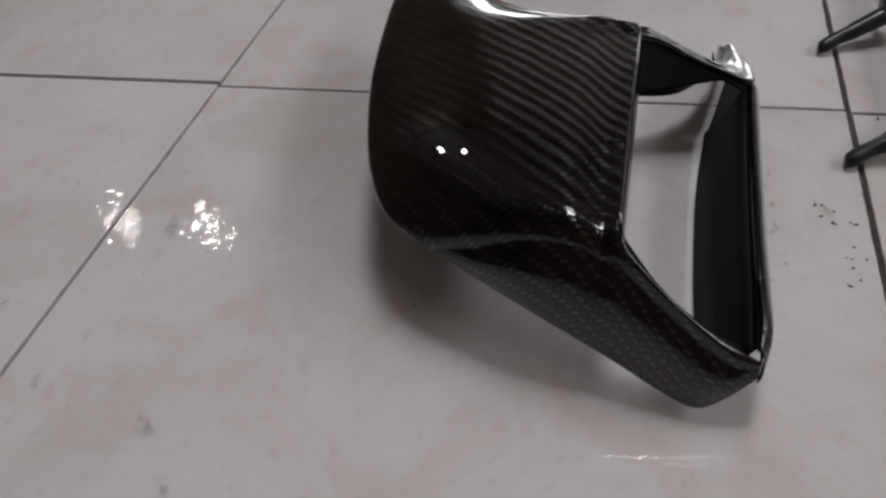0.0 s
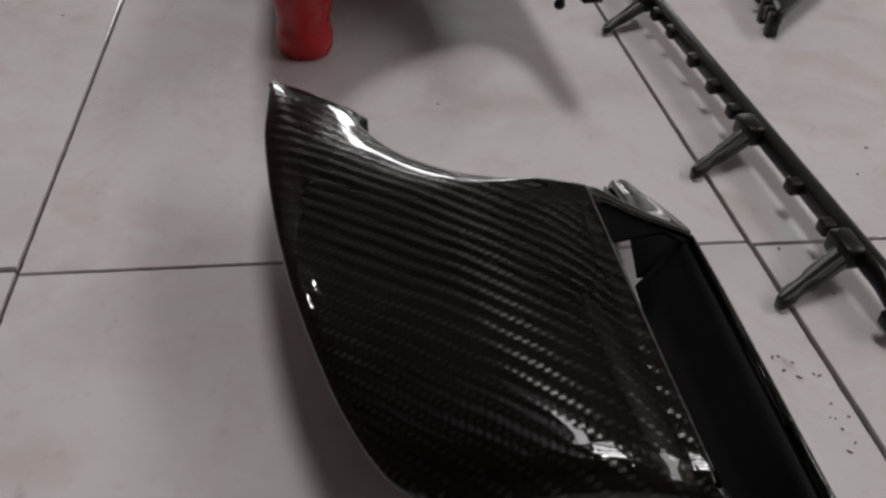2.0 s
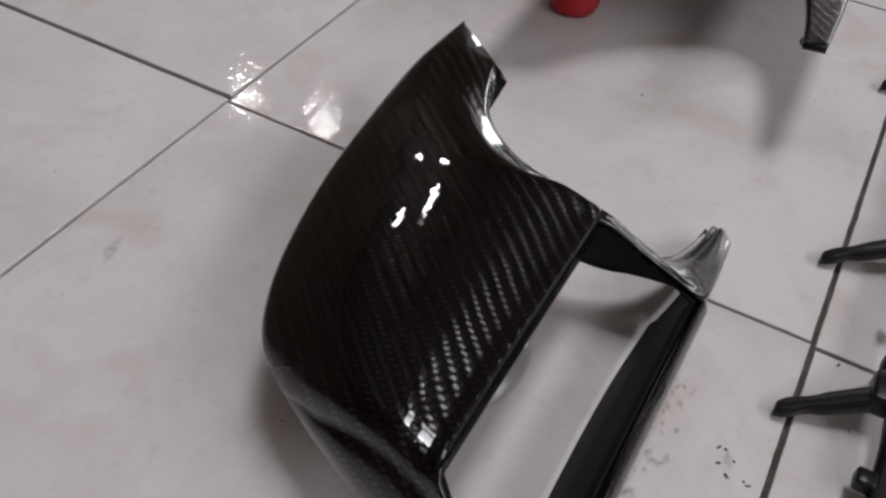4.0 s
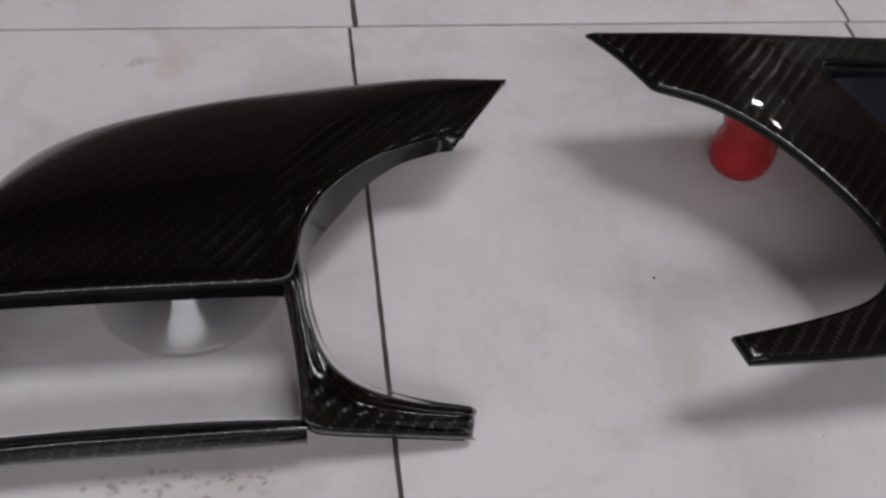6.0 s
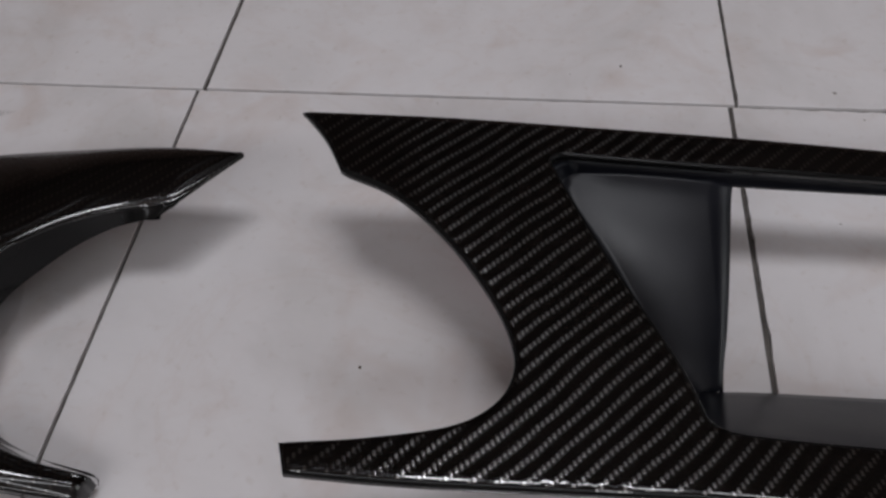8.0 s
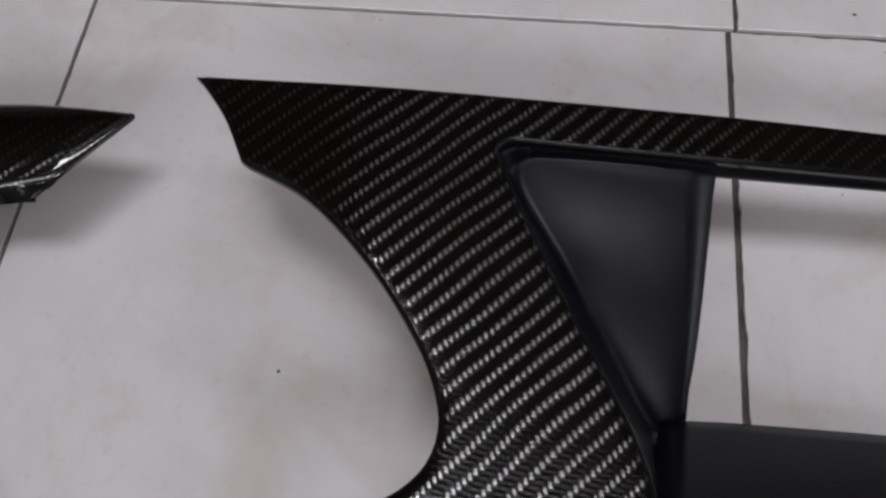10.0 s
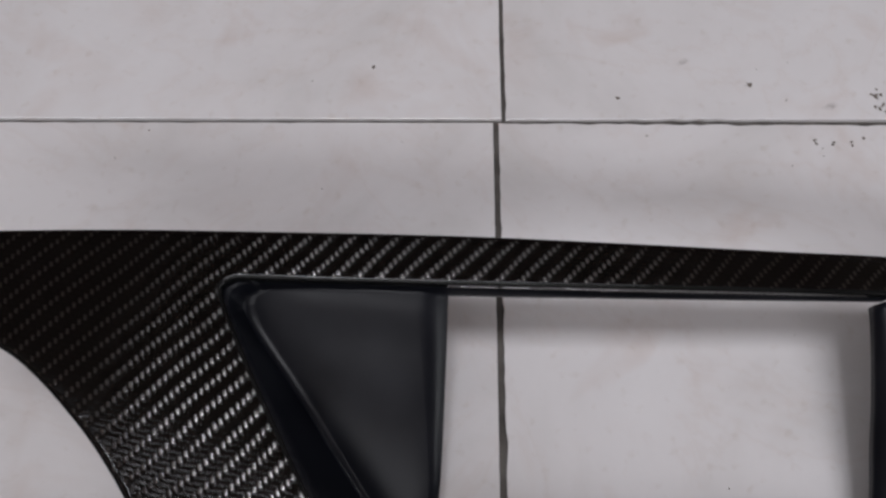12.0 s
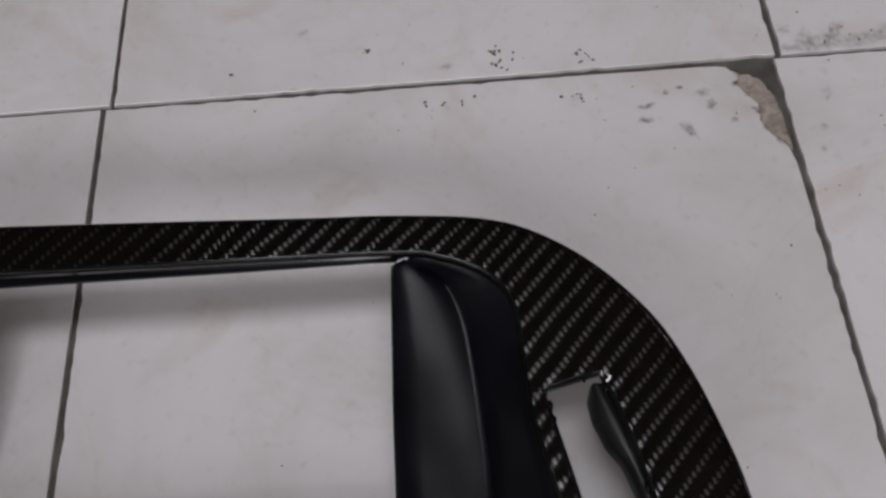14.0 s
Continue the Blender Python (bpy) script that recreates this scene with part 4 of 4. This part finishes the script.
def speck(x, y, r, stretch=1.0, turn=0.0):
    count = 7
    ring, rise = [], 0.0003 + r * 0.15
    for k in range(count):
        a = 2 * math.pi * k / count
        q = r * rng.uniform(0.6, 1.25)
        px, py = q * math.cos(a) * stretch, q * math.sin(a)
        ring.append(bm.verts.new((x + px * math.cos(turn) - py * math.sin(turn), y + px * math.sin(turn) + py * math.cos(turn), 0.0002)))
    tip = bm.verts.new((x, y, 0.0002 + rise))
    for k in range(count):
        bm.faces.new((ring[k], ring[(k + 1) % count], tip))


for x, y, r in [(0.242, 0.031, 0.0009), (0.357, 0.013, 0.0008), (0.125, -0.18, 0.0009), (0.513, -0.013, 0.0005), (-0.006, -0.311, 0.0007), (-0.036, -0.321, 0.0006), (0.031, -0.384, 0.0009), (0.047, -0.375, 0.0007), (0.070, -0.392, 0.0010)]:
    speck(x, y, r, rng.uniform(1.0, 1.8), rng.uniform(0, 3))
for x, y, spread in [(0.419, 0.021, 0.002), (0.483, 0.015, 0.004), (0.519, 0.009, 0.0035), (0.479, 0.007, 0.002), (0.513, -0.013, 0.003), (0.455, -0.012, 0.004), (0.63, 0.012, 0.008), (-0.075, -0.285, 0.006), (-0.10, -0.29, 0.005)]:
    for k in range(7):
        speck(x + rng.gauss(0, spread), y + rng.gauss(0, spread * 0.7), rng.uniform(0.00025, 0.0008), rng.uniform(1, 2.4), rng.uniform(0, 3))
for k in range(60):
    x = 0.66 - abs(rng.gauss(0, 0.13))
    speck(x, rng.uniform(-0.12, 0.09), rng.uniform(0.0002, 0.00045), rng.uniform(1, 2.2), rng.uniform(0, 3))
for k in range(70):
    speck(rng.uniform(-0.35, 0.8), rng.uniform(-0.45, 0.35), rng.uniform(0.0002, 0.0004), rng.uniform(1, 2), rng.uniform(0, 3))
tagged(part("dirt_specks", bm, DIRT, smooth=False), "scattered dark dirt specks on the floor tiles", "dirt", kind="stuff")

# ---- smudges ----
bm = bmesh.new()
fade = bm.verts.layers.float.new("fade")


def smudge(x, y, r, stretch, turn, cover):
    """A flat patch of dirt film, uneven round its edge, thinning outwards."""
    count = 12
    wide = [rng.uniform(0.65, 1.3) for k in range(count)]
    centre = bm.verts.new((x, y, 0.0005))
    centre[fade] = cover
    rings = []
    for share, keep in ((0.4, 0.85), (0.72, 0.45), (1.0, 0.0)):
        ring = []
        for k in range(count):
            a = 2 * math.pi * k / count
            sx, sy = r * share * wide[k] * math.cos(a) * stretch, r * share * wide[k] * math.sin(a)
            v = bm.verts.new((x + sx * math.cos(turn) - sy * math.sin(turn), y + sx * math.sin(turn) + sy * math.cos(turn), 0.0005))
            v[fade] = cover * keep
            ring.append(v)
        rings.append(ring)
    for k in range(count):
        n = (k + 1) % count
        bm.faces.new((centre, rings[0][k], rings[0][n]))
        for a, b in zip(rings, rings[1:]):
            bm.faces.new((a[k], b[k], b[n], a[n]))


for x, y, r, stretch, turn in [(-0.206, -0.064, 0.0038, 1.5, 0.8), (-0.194, -0.016, 0.0028, 1.3, 0.4), (-0.222, -0.225, 0.0030, 2.2, 0.1), (-0.160, 0.019, 0.0020, 1.4, 1.0), (-0.072, -0.285, 0.0020, 2.2, 0.3),
                               (-0.110, -0.028, 0.0040, 2.5, 0.3), (-0.228, -0.082, 0.0020, 1.6, 0.5), (0.455, 0.008, 0.0022, 2.0, 0.2), (0.39, 0.034, 0.0020, 2.0, 0.4)]:
    smudge(x, y, r, stretch, turn, 0.32)
for x, y, r, stretch, turn in [(0.5399, -0.0218, 0.0022, 2.0, 0.2), (0.5385, -0.0290, 0.0026, 1.8, -0.2), (0.5569, -0.0360, 0.0026, 2.2, 2.1), (0.5499, -0.0154, 0.0018, 1.3, 0.8), (0.5659, -0.0165, 0.0022, 1.6, 0.3),
                               (0.5562, -0.0133, 0.0014, 1.5, 0.3), (0.5683, -0.0235, 0.0026, 1.4, 1.2), (0.5767, -0.0323, 0.0015, 1.5, 0.4)]:
    smudge(x, y, r, stretch, turn, 0.6)
for x, y, r, stretch, turn in [(0.6133, -0.0392, 0.0020, 1.2, 0.2), (0.619, -0.022, 0.0026, 1.8, 1.3), (0.6105, -0.0502, 0.0018, 1.6, 1.5), (0.6169, 0.0093, 0.0050, 1.5, 1.1), (0.6225, 0.0060, 0.0060, 2.0, 0.2),
                               (0.6285, 0.0075, 0.0034, 2.4, 1.2), (0.6323, 0.0127, 0.0040, 1.5, 0.9), (0.6087, 0.0140, 0.0030, 1.4, 0.2), (0.6105, 0.0040, 0.0034, 2.6, 0.1), (0.640, 0.0050, 0.0060, 2.2, 0.1), (0.655, 0.0090, 0.0070, 1.8, 0.3)]:
    smudge(x, y, r, stretch, turn, 0.32)
for dx, dy in BREAK[1:12:2]:
    smudge(0.45 + h - dx - 0.0006, -0.15 + h - dy, rng.uniform(0.0012, 0.0022), 1.5, rng.uniform(0, 3), 0.8)
for k in range(34):
    smudge(rng.uniform(-0.115, -0.045), -0.258 + rng.gauss(0, 0.004), rng.uniform(0.0007, 0.0018), rng.uniform(1.2, 3), rng.uniform(-0.5, 0.9), 0.4)
tagged(part("floor_smudges", bm, FILM, smooth=False), "faint brown smudges and dust marks on the floor tiles", "dirt", kind="stuff")
